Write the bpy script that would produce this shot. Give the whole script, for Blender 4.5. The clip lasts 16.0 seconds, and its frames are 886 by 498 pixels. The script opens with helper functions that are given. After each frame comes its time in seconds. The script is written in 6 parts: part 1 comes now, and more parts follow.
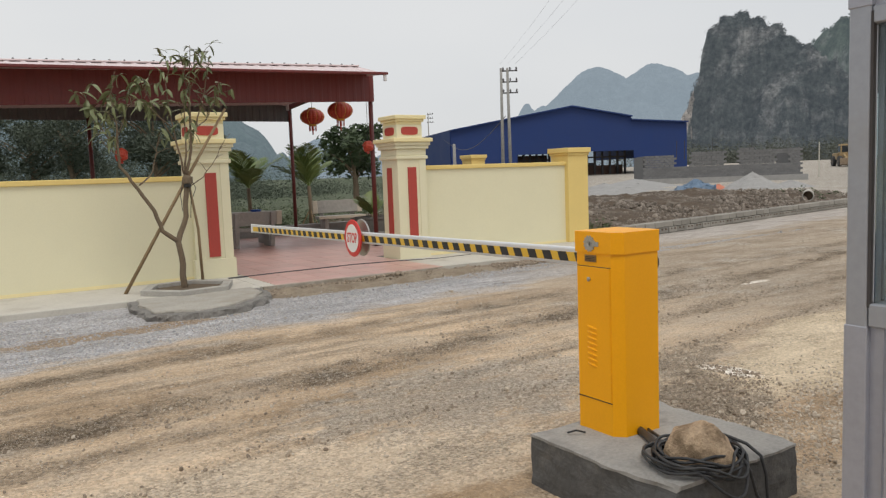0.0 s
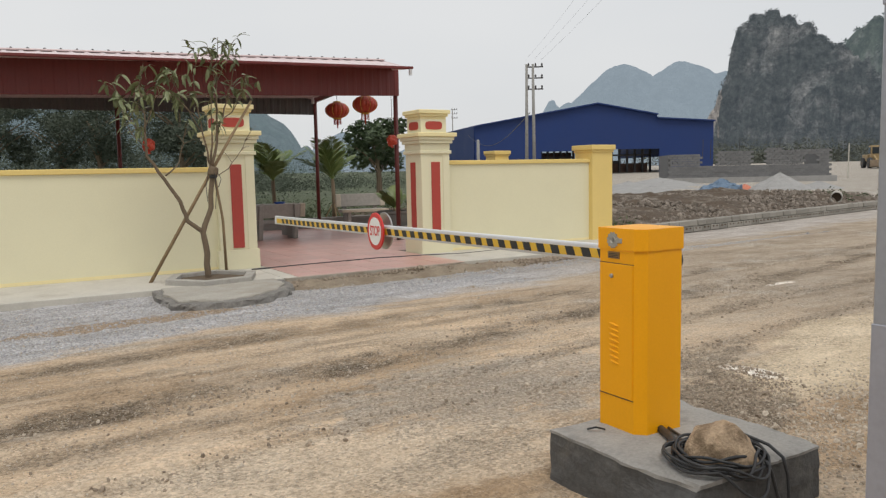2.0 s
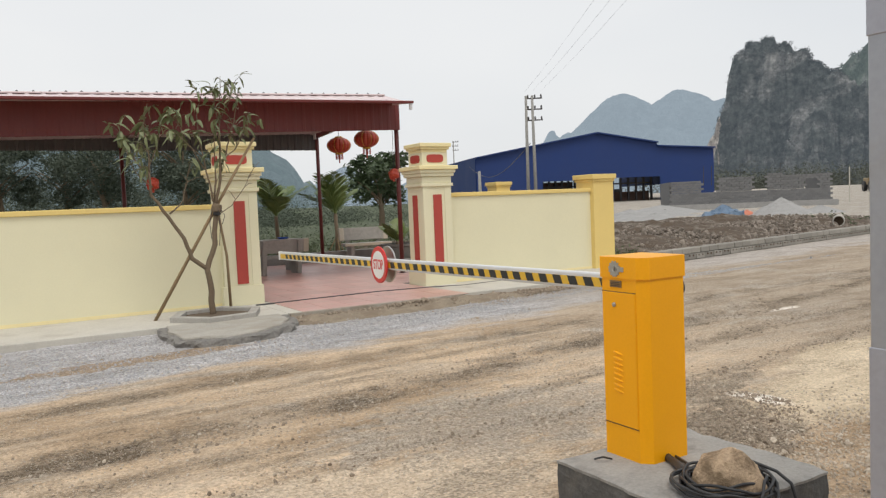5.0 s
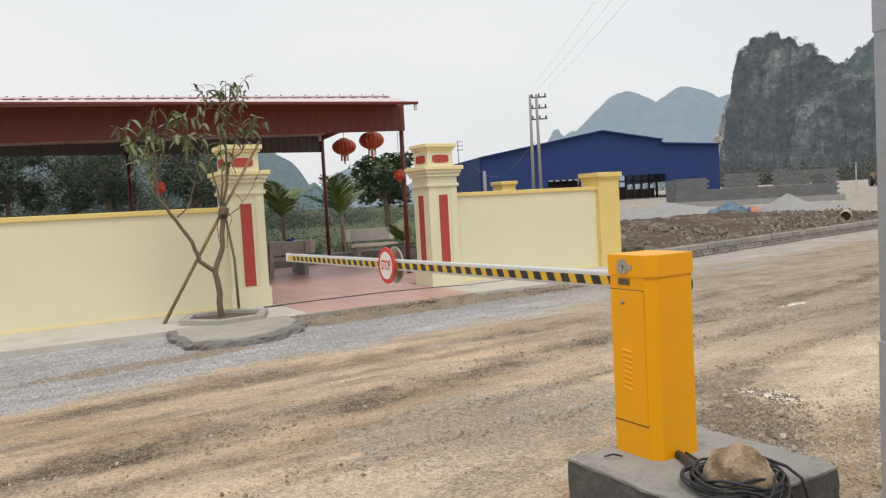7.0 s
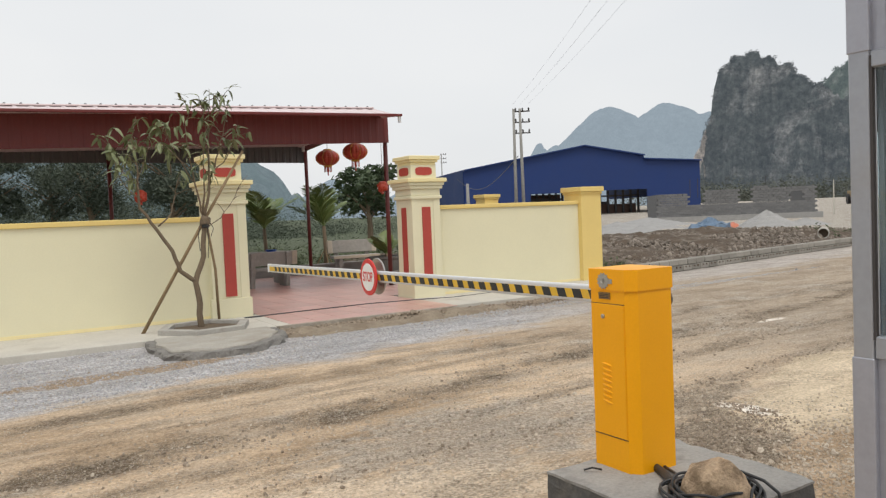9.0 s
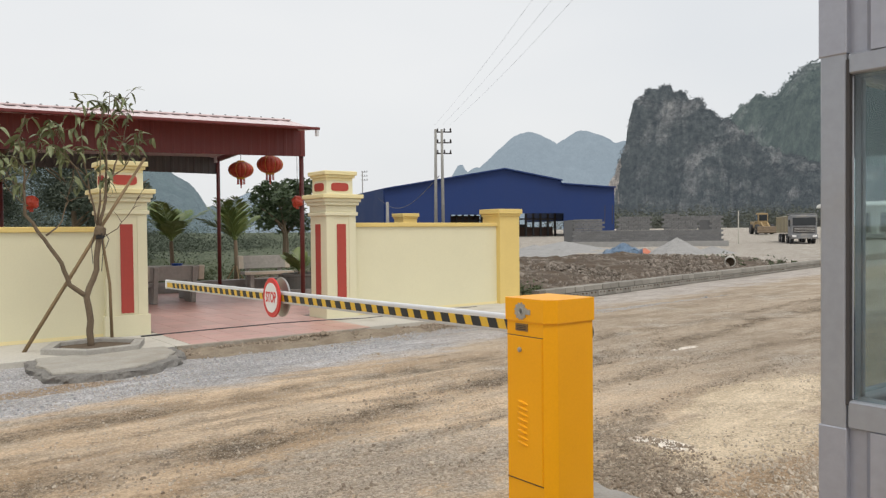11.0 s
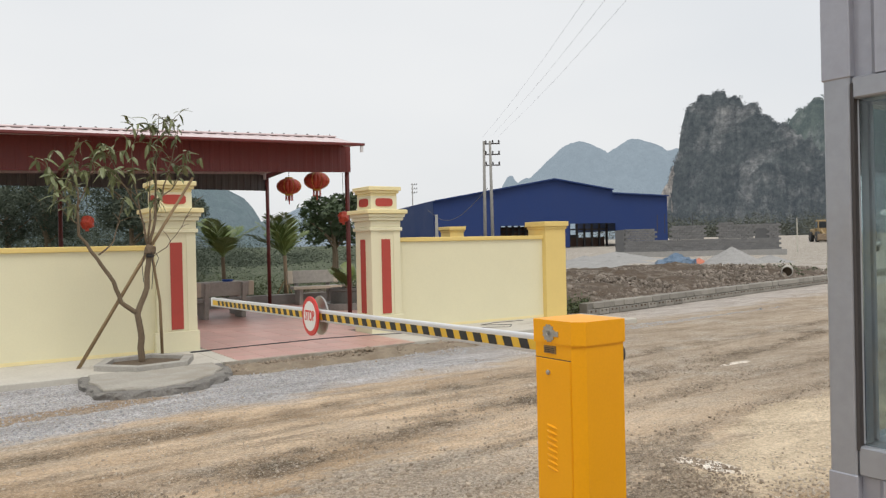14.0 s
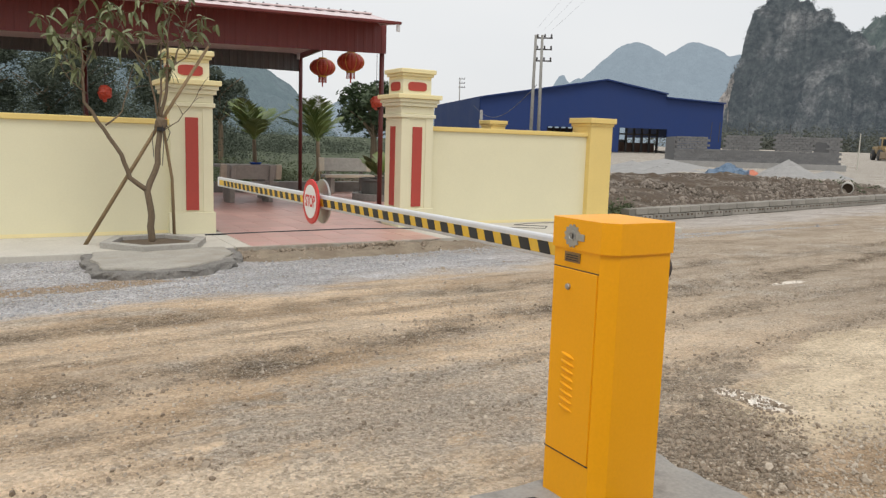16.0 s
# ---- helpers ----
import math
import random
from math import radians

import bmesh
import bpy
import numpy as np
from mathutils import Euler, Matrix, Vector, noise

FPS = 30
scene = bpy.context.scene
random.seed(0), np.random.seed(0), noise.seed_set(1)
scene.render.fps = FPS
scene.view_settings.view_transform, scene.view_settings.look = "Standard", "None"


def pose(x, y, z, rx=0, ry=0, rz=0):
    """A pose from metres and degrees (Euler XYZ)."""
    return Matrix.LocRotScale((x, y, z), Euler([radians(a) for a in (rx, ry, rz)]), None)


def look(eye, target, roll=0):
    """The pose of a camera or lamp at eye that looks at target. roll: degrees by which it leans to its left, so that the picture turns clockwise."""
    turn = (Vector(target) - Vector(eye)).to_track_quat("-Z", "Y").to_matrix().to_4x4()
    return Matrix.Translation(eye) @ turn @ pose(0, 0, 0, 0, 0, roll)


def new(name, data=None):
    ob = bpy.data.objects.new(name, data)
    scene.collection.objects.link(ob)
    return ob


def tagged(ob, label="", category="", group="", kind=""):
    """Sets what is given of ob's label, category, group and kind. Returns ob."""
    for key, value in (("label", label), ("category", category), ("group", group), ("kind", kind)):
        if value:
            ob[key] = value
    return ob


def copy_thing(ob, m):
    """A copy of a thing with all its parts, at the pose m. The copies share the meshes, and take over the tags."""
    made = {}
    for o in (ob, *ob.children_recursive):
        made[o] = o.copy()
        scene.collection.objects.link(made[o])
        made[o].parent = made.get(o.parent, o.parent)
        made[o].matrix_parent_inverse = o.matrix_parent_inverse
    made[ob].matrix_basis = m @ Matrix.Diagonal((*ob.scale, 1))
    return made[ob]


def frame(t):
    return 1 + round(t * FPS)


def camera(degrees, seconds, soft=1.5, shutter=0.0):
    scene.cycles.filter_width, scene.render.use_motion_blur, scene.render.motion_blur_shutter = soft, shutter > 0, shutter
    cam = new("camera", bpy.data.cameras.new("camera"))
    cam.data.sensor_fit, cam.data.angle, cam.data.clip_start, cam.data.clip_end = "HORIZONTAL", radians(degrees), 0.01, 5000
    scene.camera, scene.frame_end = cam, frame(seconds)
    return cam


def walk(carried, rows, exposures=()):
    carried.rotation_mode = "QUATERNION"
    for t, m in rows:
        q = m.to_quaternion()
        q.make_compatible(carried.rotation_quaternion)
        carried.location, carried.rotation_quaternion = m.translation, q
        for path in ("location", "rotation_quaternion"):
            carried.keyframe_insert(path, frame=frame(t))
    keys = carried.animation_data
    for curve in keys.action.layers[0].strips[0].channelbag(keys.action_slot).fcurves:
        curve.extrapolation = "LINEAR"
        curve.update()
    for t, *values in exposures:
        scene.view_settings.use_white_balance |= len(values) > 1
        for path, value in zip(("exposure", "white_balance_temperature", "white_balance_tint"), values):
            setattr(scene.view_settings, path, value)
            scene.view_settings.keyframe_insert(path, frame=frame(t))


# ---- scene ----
cam = camera(60.2, 16.0, soft=1.3)
PATH = [
    (0, (-1.178, -0.277, 1.532), (-0.122, 1.41, 1.343), -2.1),
    (0.5, (-1.189, -0.262, 1.534), (-0.177, 1.454, 1.353), -1.2),
    (1, (-1.196, -0.253, 1.531), (-0.202, 1.472, 1.332), -0.8),
    (1.5, (-1.196, -0.27, 1.528), (-0.193, 1.448, 1.33), -0.9),
    (2, (-1.184, -0.279, 1.523), (-0.177, 1.438, 1.324), -1.2),
    (2.5, (-1.181, -0.283, 1.524), (-0.173, 1.434, 1.336), -1.6),
    (3, (-1.187, -0.292, 1.52), (-0.186, 1.43, 1.342), -1.7),
    (3.5, (-1.187, -0.298, 1.524), (-0.157, 1.401, 1.3), -1.0),
    (4, (-1.179, -0.291, 1.523), (-0.159, 1.421, 1.35), -1.4),
    (4.5, (-1.186, -0.299, 1.528), (-0.174, 1.422, 1.41), -2.1),
    (7, (-1.217, -0.319, 1.53), (-0.225, 1.415, 1.415), -3.1),
    (7.5, (-1.217, -0.319, 1.528), (-0.222, 1.414, 1.426), -2.9),
    (8, (-1.229, -0.331, 1.532), (-0.222, 1.395, 1.444), -2.5),
    (8.5, (-1.231, -0.333, 1.533), (-0.198, 1.378, 1.457), -2.4),
    (9, (-1.222, -0.329, 1.531), (-0.189, 1.381, 1.446), -2.4),
    (9.5, (-1.17, -0.263, 1.524), (-0.154, 1.454, 1.388), -2.0),
    (10, (-1.038, -0.085, 1.521), (0.127, 1.539, 1.448), -1.9),
    (12.5, (-0.948, -0.046, 1.567), (0.273, 1.538, 1.535), -0.2),
    (13, (-0.915, -0.061, 1.562), (0.267, 1.551, 1.483), -0.3),
    (13.5, (-0.864, -0.068, 1.564), (0.248, 1.593, 1.495), -0.4),
    (14, (-0.863, -0.093, 1.58), (0.239, 1.576, 1.571), -1.3),
    (14.5, (-0.857, -0.062, 1.543), (0.21, 1.627, 1.441), 0.8),
    (15, (-0.709, 0.139, 1.512), (0.347, 1.828, 1.323), 3.0),
    (15.5, (-0.569, 0.311, 1.509), (0.52, 1.976, 1.304), 2.2),
    (16, (-0.28, 0.491, 1.479), (0.72, 2.201, 1.203), 1.8),
]
walk(cam, [(t, look(eye, target, roll)) for t, eye, target, roll in PATH], [(0, -0.07), (3.6, -0.05), (4.1, -0.04), (4.45, 0.11), (7.0, 0.12), (16, 0.12)])

# ---- light ----
SUN_EL, SUN_AZ = radians(63), radians(203)
world = bpy.data.worlds.new("overcast_sky")
scene.world = world
world.use_nodes = True
wn, wl = world.node_tree.nodes, world.node_tree.links
wn.clear()
sky = wn.new("ShaderNodeTexSky")
sky.sky_type, sky.sun_disc, sky.sun_elevation, sky.sun_rotation = "NISHITA", False, SUN_EL, SUN_AZ
sky.air_density, sky.dust_density = 1.0, 6.0
bg_sky, bg_cloud, add = wn.new("ShaderNodeBackground"), wn.new("ShaderNodeBackground"), wn.new("ShaderNodeAddShader")
wl.new(sky.outputs[0], bg_sky.inputs[0])
bg_sky.inputs[1].default_value = 0.012
cl_co, cl_map, cl_noise, cl_ramp = (wn.new("ShaderNodeTexCoord"), wn.new("ShaderNodeMapping"), wn.new("ShaderNodeTexNoise"), wn.new("ShaderNodeValToRGB"))
cl_map.inputs["Scale"].default_value = (1.0, 1.0, 2.6)
wl.new(cl_co.outputs["Generated"], cl_map.inputs[0])
wl.new(cl_map.outputs[0], cl_noise.inputs["Vector"])
cl_noise.inputs["Scale"].default_value, cl_noise.inputs["Detail"].default_value = 1.6, 3.0
wl.new(cl_noise.outputs[0], cl_ramp.inputs[0])
cl_ramp.color_ramp.elements[0].position, cl_ramp.color_ramp.elements[0].color = 0.3, (0.725, 0.745, 0.765, 1)
cl_ramp.color_ramp.elements[1].position, cl_ramp.color_ramp.elements[1].color = 0.7, (0.815, 0.82, 0.82, 1)
wl.new(cl_ramp.outputs[0], bg_cloud.inputs[0])
bg_cloud.inputs[1].default_value = 0.93
wl.new(bg_sky.outputs[0], add.inputs[0])
wl.new(bg_cloud.outputs[0], add.inputs[1])
wl.new(add.outputs[0], wn.new("ShaderNodeOutputWorld").inputs[0])

sun = new("sun", bpy.data.lights.new("sun", "SUN"))
sun.data.energy, sun.data.angle, sun.data.color = 1.38, radians(24), (1.0, 0.95, 0.87)
sun_dir = Vector((math.sin(SUN_AZ) * math.cos(SUN_EL), math.cos(SUN_AZ) * math.cos(SUN_EL), math.sin(SUN_EL)))
sun.matrix_world = look(sun_dir * 50, (0, 0, 0))


# ---- materials ----
def srgb(r, g, b):
    return tuple((c / 255 / 12.92 if c <= 10 else ((c / 255 + 0.055) / 1.055) ** 2.4) for c in (r, g, b))


def ramp_between(nt, fac, a, b, lo=0.3, hi=0.7):
    n = nt.nodes.new("ShaderNodeValToRGB")
    if lo > hi:
        lo, hi, a, b = hi, lo, b, a
    n.color_ramp.elements[0].position, n.color_ramp.elements[1].position = lo, hi
    n.color_ramp.elements[0].color, n.color_ramp.elements[1].color = (*a, 1), (*b, 1)
    nt.links.new(fac, n.inputs[0])
    return n.outputs[0]


def noise_out(nt, scale, detail=4.0, rough=0.6, stretch=(1, 1, 1), turned=0.0):
    co, mp, n = nt.nodes.new("ShaderNodeTexCoord"), nt.nodes.new("ShaderNodeMapping"), nt.nodes.new("ShaderNodeTexNoise")
    mp.inputs["Scale"].default_value = stretch
    mp.inputs["Rotation"].default_value = (0, 0, -radians(turned))
    nt.links.new(co.outputs["Object"], mp.inputs[0])
    nt.links.new(mp.outputs[0], n.inputs["Vector"])
    n.inputs["Scale"].default_value, n.inputs["Detail"].default_value, n.inputs["Roughness"].default_value = scale, detail, rough
    return n.outputs[0]


def mixed(nt, fac, a, b, mode="MIX"):
    n = nt.nodes.new("ShaderNodeMix")
    n.data_type, n.blend_type = "RGBA", mode
    for value, i in ((fac, 0), (a, 6), (b, 7)):
        if isinstance(value, bpy.types.NodeSocket):
            nt.links.new(value, n.inputs[i])
        else:
            n.inputs[i].default_value = value if i == 0 else (*value, 1)
    return n.outputs[2]


def math_node(nt, op, a, b=0.0, c=0.0, clamp=False):
    n = nt.nodes.new("ShaderNodeMath")
    n.operation, n.use_clamp = op, clamp
    for i, v in enumerate((a, b, c)):
        if isinstance(v, bpy.types.NodeSocket):
            nt.links.new(v, n.inputs[i])
        else:
            n.inputs[i].default_value = v
    return n.outputs[0]


def base_mat(name, rough=0.7, metal=0.0):
    m = bpy.data.materials.new(name)
    m.use_nodes = True
    nt = m.node_tree
    p = nt.nodes["Principled BSDF"]
    p.inputs["Roughness"].default_value, p.inputs["Metallic"].default_value = rough, metal
    return m, nt, p


def bumped(nt, p, height, strength=0.3, dist=0.01):
    b = nt.nodes.new("ShaderNodeBump")
    b.inputs["Strength"].default_value, b.inputs["Distance"].default_value = strength, dist
    nt.links.new(height, b.inputs["Height"])
    nt.links.new(b.outputs[0], p.inputs["Normal"])


def mat(name, col, rough=0.7, var=0.18, scale=3.0, fine=60.0, bump=0.25, dist=0.004, metal=0.0, stain=None, stain_at=(0.55, 0.75), stretch=(1, 1, 1), each=0.0):
    """A surface with large blotches, a fine grain, relief and, if given, stains of another colour."""
    m, nt, p = base_mat(name, rough, metal)
    big, small = noise_out(nt, scale, 5, 0.6, stretch), noise_out(nt, fine, 3, 0.6, stretch)
    dark, light = [c * (1 - var) for c in col], [min(1, c * (1 + var)) for c in col]
    c = ramp_between(nt, big, dark, light)
    c = mixed(nt, 0.5, c, ramp_between(nt, small, dark, light))
    if stain:
        s = noise_out(nt, scale * 0.7 + 0.37, 6, 0.65, stretch)
        mask = nt.nodes.new("ShaderNodeMapRange")
        mask.inputs[1].default_value, mask.inputs[2].default_value = stain_at
        nt.links.new(s, mask.inputs[0])
        c = mixed(nt, mask.outputs[0], c, stain)
    if each:
        info = nt.nodes.new("ShaderNodeObjectInfo")
        k = math_node(nt, "MULTIPLY_ADD", info.outputs["Random"], 2 * each, 1 - each)
        hsv = nt.nodes.new("ShaderNodeHueSaturation")
        nt.links.new(k, hsv.inputs["Value"])
        nt.links.new(c, hsv.inputs["Color"])
        c = hsv.outputs[0]
    nt.links.new(c, p.inputs["Base Color"])
    r = math_node(nt, "MULTIPLY_ADD", big, 0.3, rough - 0.15, clamp=True)
    nt.links.new(r, p.inputs["Roughness"])
    if bump:
        bumped(nt, p, mixed(nt, 0.6, big, small), bump, dist)
    return m


def voronoi(nt, scale, stretch=(1, 1, 1)):
    co, mp, n = nt.nodes.new("ShaderNodeTexCoord"), nt.nodes.new("ShaderNodeMapping"), nt.nodes.new("ShaderNodeTexVoronoi")
    mp.inputs["Scale"].default_value = stretch
    nt.links.new(co.outputs["Object"], mp.inputs[0])
    nt.links.new(mp.outputs[0], n.inputs["Vector"])
    n.inputs["Scale"].default_value = scale
    sep = nt.nodes.new("ShaderNodeSeparateColor")
    nt.links.new(n.outputs["Color"], sep.inputs[0])
    return n.outputs["Distance"], sep.outputs[0]


# wheel ruts of the road: distance at x = 0, slope, half width, depth of colour
RUTS = [(5.20, 0.16, 0.27, 0.95), (6.62, 0.10, 0.20, 0.75), (4.42, 0.13, 0.15, 0.55), (5.98, 0.13, 0.10, 0.45), (3.75, 0.10, 0.12, 0.40), (7.55, 0.14, 0.14, 0.30)]


def rut_line(a, k, x):
    return a + k * x + 0.09 * math.sin(0.9 * x + 2 * a)


def ground_mat():
    """Packed road dirt with gravel, a strip of crushed grey stone along the gate, and pale limestone dust."""
    m, nt, p = base_mat("road_dirt", 0.95)
    p.inputs["Specular IOR Level"].default_value = 0.12
    co = nt.nodes.new("ShaderNodeTexCoord")
    xyz = nt.nodes.new("ShaderNodeSeparateXYZ")
    nt.links.new(co.outputs["Object"], xyz.inputs[0])
    X, Y = xyz.outputs[0], xyz.outputs[1]
    TURNED = 8.0
    big = noise_out(nt, 0.55, 6, 0.62, (0.40, 1.3, 1), TURNED)
    mid = noise_out(nt, 2.3, 7, 0.7, (0.40, 1.2, 1), TURNED)
    long = noise_out(nt, 1.7, 6, 0.62, (0.16, 1.5, 1), TURNED)
    clump = noise_out(nt, 5.0, 7, 0.72, (0.6, 1, 1), TURNED)
    fine = noise_out(nt, 26, 6, 0.75)
    grit = noise_out(nt, 95, 3, 0.7)
    d1, r1 = voronoi(nt, 62)
    d2, r2 = voronoi(nt, 27)

    def mul(a, b):
        return math_node(nt, "MULTIPLY", a, b)

    def mask(v, lo, hi, amount=1.0):
        return mul(ramp_between(nt, v, (0, 0, 0), (1, 1, 1), lo, hi), amount)

    def band(v, lo, hi, soft):
        a = math_node(nt, "DIVIDE", math_node(nt, "SUBTRACT", v, lo), soft, clamp=True)
        b = math_node(nt, "DIVIDE", math_node(nt, "SUBTRACT", hi, v), soft, clamp=True)
        return mul(a, b)

    def spot(cx, cy, rx, ry, rag, slope=0.0):
        dx = math_node(nt, "DIVIDE", math_node(nt, "SUBTRACT", X, cx), rx)
        yy = math_node(nt, "MULTIPLY_ADD", math_node(nt, "SUBTRACT", X, cx), -slope, Y)
        dy = math_node(nt, "DIVIDE", math_node(nt, "SUBTRACT", yy, cy), ry)
        d = math_node(nt, "ADD", mul(dx, dx), mul(dy, dy))
        d = math_node(nt, "ADD", d, math_node(nt, "MULTIPLY_ADD", clump, rag, -0.5 * rag))
        return math_node(nt, "MULTIPLY", math_node(nt, "SUBTRACT", 1.0, d, clamp=True), 2.0, clamp=True)

    # smooth tan dirt, paler and browner by turns along the road
    c = ramp_between(nt, big, (0.36, 0.258, 0.163), (0.64, 0.495, 0.350), 0.38, 0.60)
    c = mixed(nt, mask(long, 0.48, 0.62, 0.5), c, (0.64, 0.515, 0.38))
    c = mixed(nt, mask(mid, 0.48, 0.62, 0.55), c, (0.39, 0.335, 0.27))
    # greyer and browner on the far side of the barrier
    side = math_node(nt, "DIVIDE", math_node(nt, "SUBTRACT", X, 3.0), 4.0, clamp=True)
    c = mixed(nt, mul(side, 0.70), c, ramp_between(nt, mid, (0.235, 0.20, 0.16), (0.43, 0.37, 0.30), 0.38, 0.62))
    # damp ruts with stirred-up stone in them
    rough = None
    wander = math_node(nt, "MULTIPLY_ADD", clump, 2.2, -1.1)
    for a, k, w, deep in RUTS:
        wave = mul(math_node(nt, "SINE", math_node(nt, "MULTIPLY_ADD", X, 0.9, 2 * a)), 0.09)
        line = math_node(nt, "ADD", math_node(nt, "MULTIPLY_ADD", X, k, a), wave)
        off = math_node(nt, "DIVIDE", math_node(nt, "ABSOLUTE", math_node(nt, "SUBTRACT", Y, line)), w)
        inside = math_node(nt, "SUBTRACT", 1.35, math_node(nt, "ADD", off, wander), clamp=True)
        inside = mul(inside, mask(noise_out(nt, 0.9 + 0.2 * a, 3, 0.55, (0.45, 0.8, 1), TURNED), 0.36, 0.52, deep))
        rough = inside if rough is None else math_node(nt, "MAXIMUM", rough, inside)
    streak = mul(mask(noise_out(nt, 2.4, 6, 0.68, (0.13, 1.5, 1), TURNED), 0.55, 0.66), 0.55)
    rough = math_node(nt, "MAXIMUM", rough, streak)
    c = mixed(nt, rough, c, ramp_between(nt, clump, (0.145, 0.110, 0.075), (0.29, 0.23, 0.165), 0.36, 0.62))
    # loose grey gravel: a patch before the barrier, dark churned gravel beside the footing, scattered thin spreads
    loose = mul(spot(1.75, 4.15, 1.35, 0.85, 5.5, 0.1), 0.5)
    loose = math_node(nt, "MAXIMUM", loose, mask(noise_out(nt, 0.8, 7, 0.75, (0.5, 1, 1), TURNED), 0.54, 0.64, 0.55))
    c = mixed(nt, loose, c, ramp_between(nt, fine, (0.33, 0.30, 0.26), (0.60, 0.55, 0.48), 0.35, 0.65))
    churned = math_node(nt, "MAXIMUM", mul(spot(2.75, 2.95, 0.95, 0.50, 4.5, 0.45), 0.85), mul(spot(1.0, 3.15, 0.55, 0.25, 4.0, 0.1), 0.7))
    churned = math_node(nt, "MAXIMUM", churned, mul(spot(3.5, 3.75, 0.9, 0.22, 4.0, 0.3), 0.7))
    c = mixed(nt, churned, c, ramp_between(nt, clump, (0.20, 0.165, 0.125), (0.40, 0.335, 0.26), 0.36, 0.62))
    # crushed grey stone beside the gate, thinning out along the road
    wob = math_node(nt, "MULTIPLY_ADD", noise_out(nt, 1.1, 7, 0.72, (0.45, 1, 1), TURNED), 2.6, -1.3)
    yy = math_node(nt, "ADD", Y, wob)
    strip = band(math_node(nt, "MULTIPLY_ADD", X, -0.15, yy), 7.0, 30, 0.55)
    strip = mul(mul(strip, band(Y, 4.0, 10.6, 0.5)), mul(band(X, -30, 9.0, 4.0), 0.93))
    beside = mul(band(math_node(nt, "MULTIPLY_ADD", X, -0.19, yy), 7.9, 10.5, 0.7), band(X, 8, 40, 4))
    strip = math_node(nt, "MAXIMUM", strip, mul(beside, 0.45))
    gravel = ramp_between(nt, mid, (0.38, 0.38, 0.395), (0.60, 0.60, 0.62), 0.38, 0.62)
    gravel = mixed(nt, mask(clump, 0.54, 0.66, 0.5), gravel, (0.30, 0.285, 0.27))
    gravel = mixed(nt, mul(spot(0.0, 8.35, 1.5, 0.25, 4.5, 0.15), 0.9), gravel, (0.36, 0.265, 0.175))
    c = mixed(nt, strip, c, gravel)
    soiled = mul(band(yy, 8.9, 10.9, 0.5), mask(mid, 0.40, 0.54, 0.85))
    c = mixed(nt, mul(soiled, band(X, 2.0, 10.0, 1.0)), c, (0.29, 0.235, 0.175))
    # pale dust beyond the barrier and in the foreground
    c = mixed(nt, mul(spot(0.3, 3.35, 1.6, 0.55, 2.6, -0.2), 0.75), c, ramp_between(nt, fine, (0.52, 0.42, 0.31), (0.72, 0.60, 0.46), 0.38, 0.62))
    dusty = math_node(nt, "MAXIMUM", spot(4.25, 3.15, 1.15, 0.58, 2.0, 0.1), spot(5.7, 3.75, 1.5, 0.55, 2.6, 0.1))
    c = mixed(nt, mul(dusty, 0.85), c, ramp_between(nt, mid, (0.50, 0.41, 0.29), (0.72, 0.60, 0.44), 0.38, 0.60))
    c = mixed(nt, mul(spot(3.62, 3.40, 0.13, 0.28, 1.6, -0.3), 0.9), c, (0.92, 0.86, 0.78))
    c = mixed(nt, mul(spot(7.6, 6.0, 0.30, 0.10, 2.5), 0.8), c, (0.88, 0.82, 0.74))
    # far off: quarry dust, then fields behind the yard
    quarry = mul(math_node(nt, "DIVIDE", math_node(nt, "SUBTRACT", math_node(nt, "MULTIPLY_ADD", X, 0.4, Y), 27.0), 4.0, clamp=True), 0.75)
    c = mixed(nt, quarry, c, ramp_between(nt, mid, (0.26, 0.245, 0.22), (0.44, 0.42, 0.385), 0.38, 0.62))
    over = math_node(nt, "MAXIMUM", math_node(nt, "MULTIPLY_ADD", X, 1.6, -16.0), 0.0)
    far = math_node(nt, "DIVIDE", math_node(nt, "SUBTRACT", Y, math_node(nt, "ADD", over, 20.0)), 3.0, clamp=True)
    field = ramp_between(nt, noise_out(nt, 0.12, 5, 0.7), (0.060, 0.078, 0.048), (0.092, 0.112, 0.070))
    c = mixed(nt, far, c, field)
    # stones of their own tone, thick in the loose stretches and thin on the packed dirt
    stony = math_node(nt, "MAXIMUM", math_node(nt, "MAXIMUM", rough, churned), math_node(nt, "MAXIMUM", loose, mul(strip, 0.8)))
    stony = math_node(nt, "MAXIMUM", stony, mask(noise_out(nt, 1.9, 6, 0.7), 0.46, 0.62, 0.55))
    tone = ramp_between(nt, r1, (0.50, 0.48, 0.46), (1.52, 1.52, 1.52), 0.0, 1.0)
    c = mixed(nt, math_node(nt, "MULTIPLY_ADD", stony, 0.50, 0.36), c, mixed(nt, 1.0, c, tone, "MULTIPLY"))
    tone2 = ramp_between(nt, r2, (0.50, 0.47, 0.44), (1.55, 1.55, 1.55), 0.0, 1.0)
    c = mixed(nt, mul(mul(stony, mask(clump, 0.46, 0.58)), mask(d2, 0.50, 0.32, 0.8)), c, mixed(nt, 1.0, c, tone2, "MULTIPLY"))
    c = mixed(nt, mul(mask(grit, 0.58, 0.64, 0.8), math_node(nt, "MULTIPLY_ADD", stony, 0.7, 0.3)), c, (0.82, 0.76, 0.67))
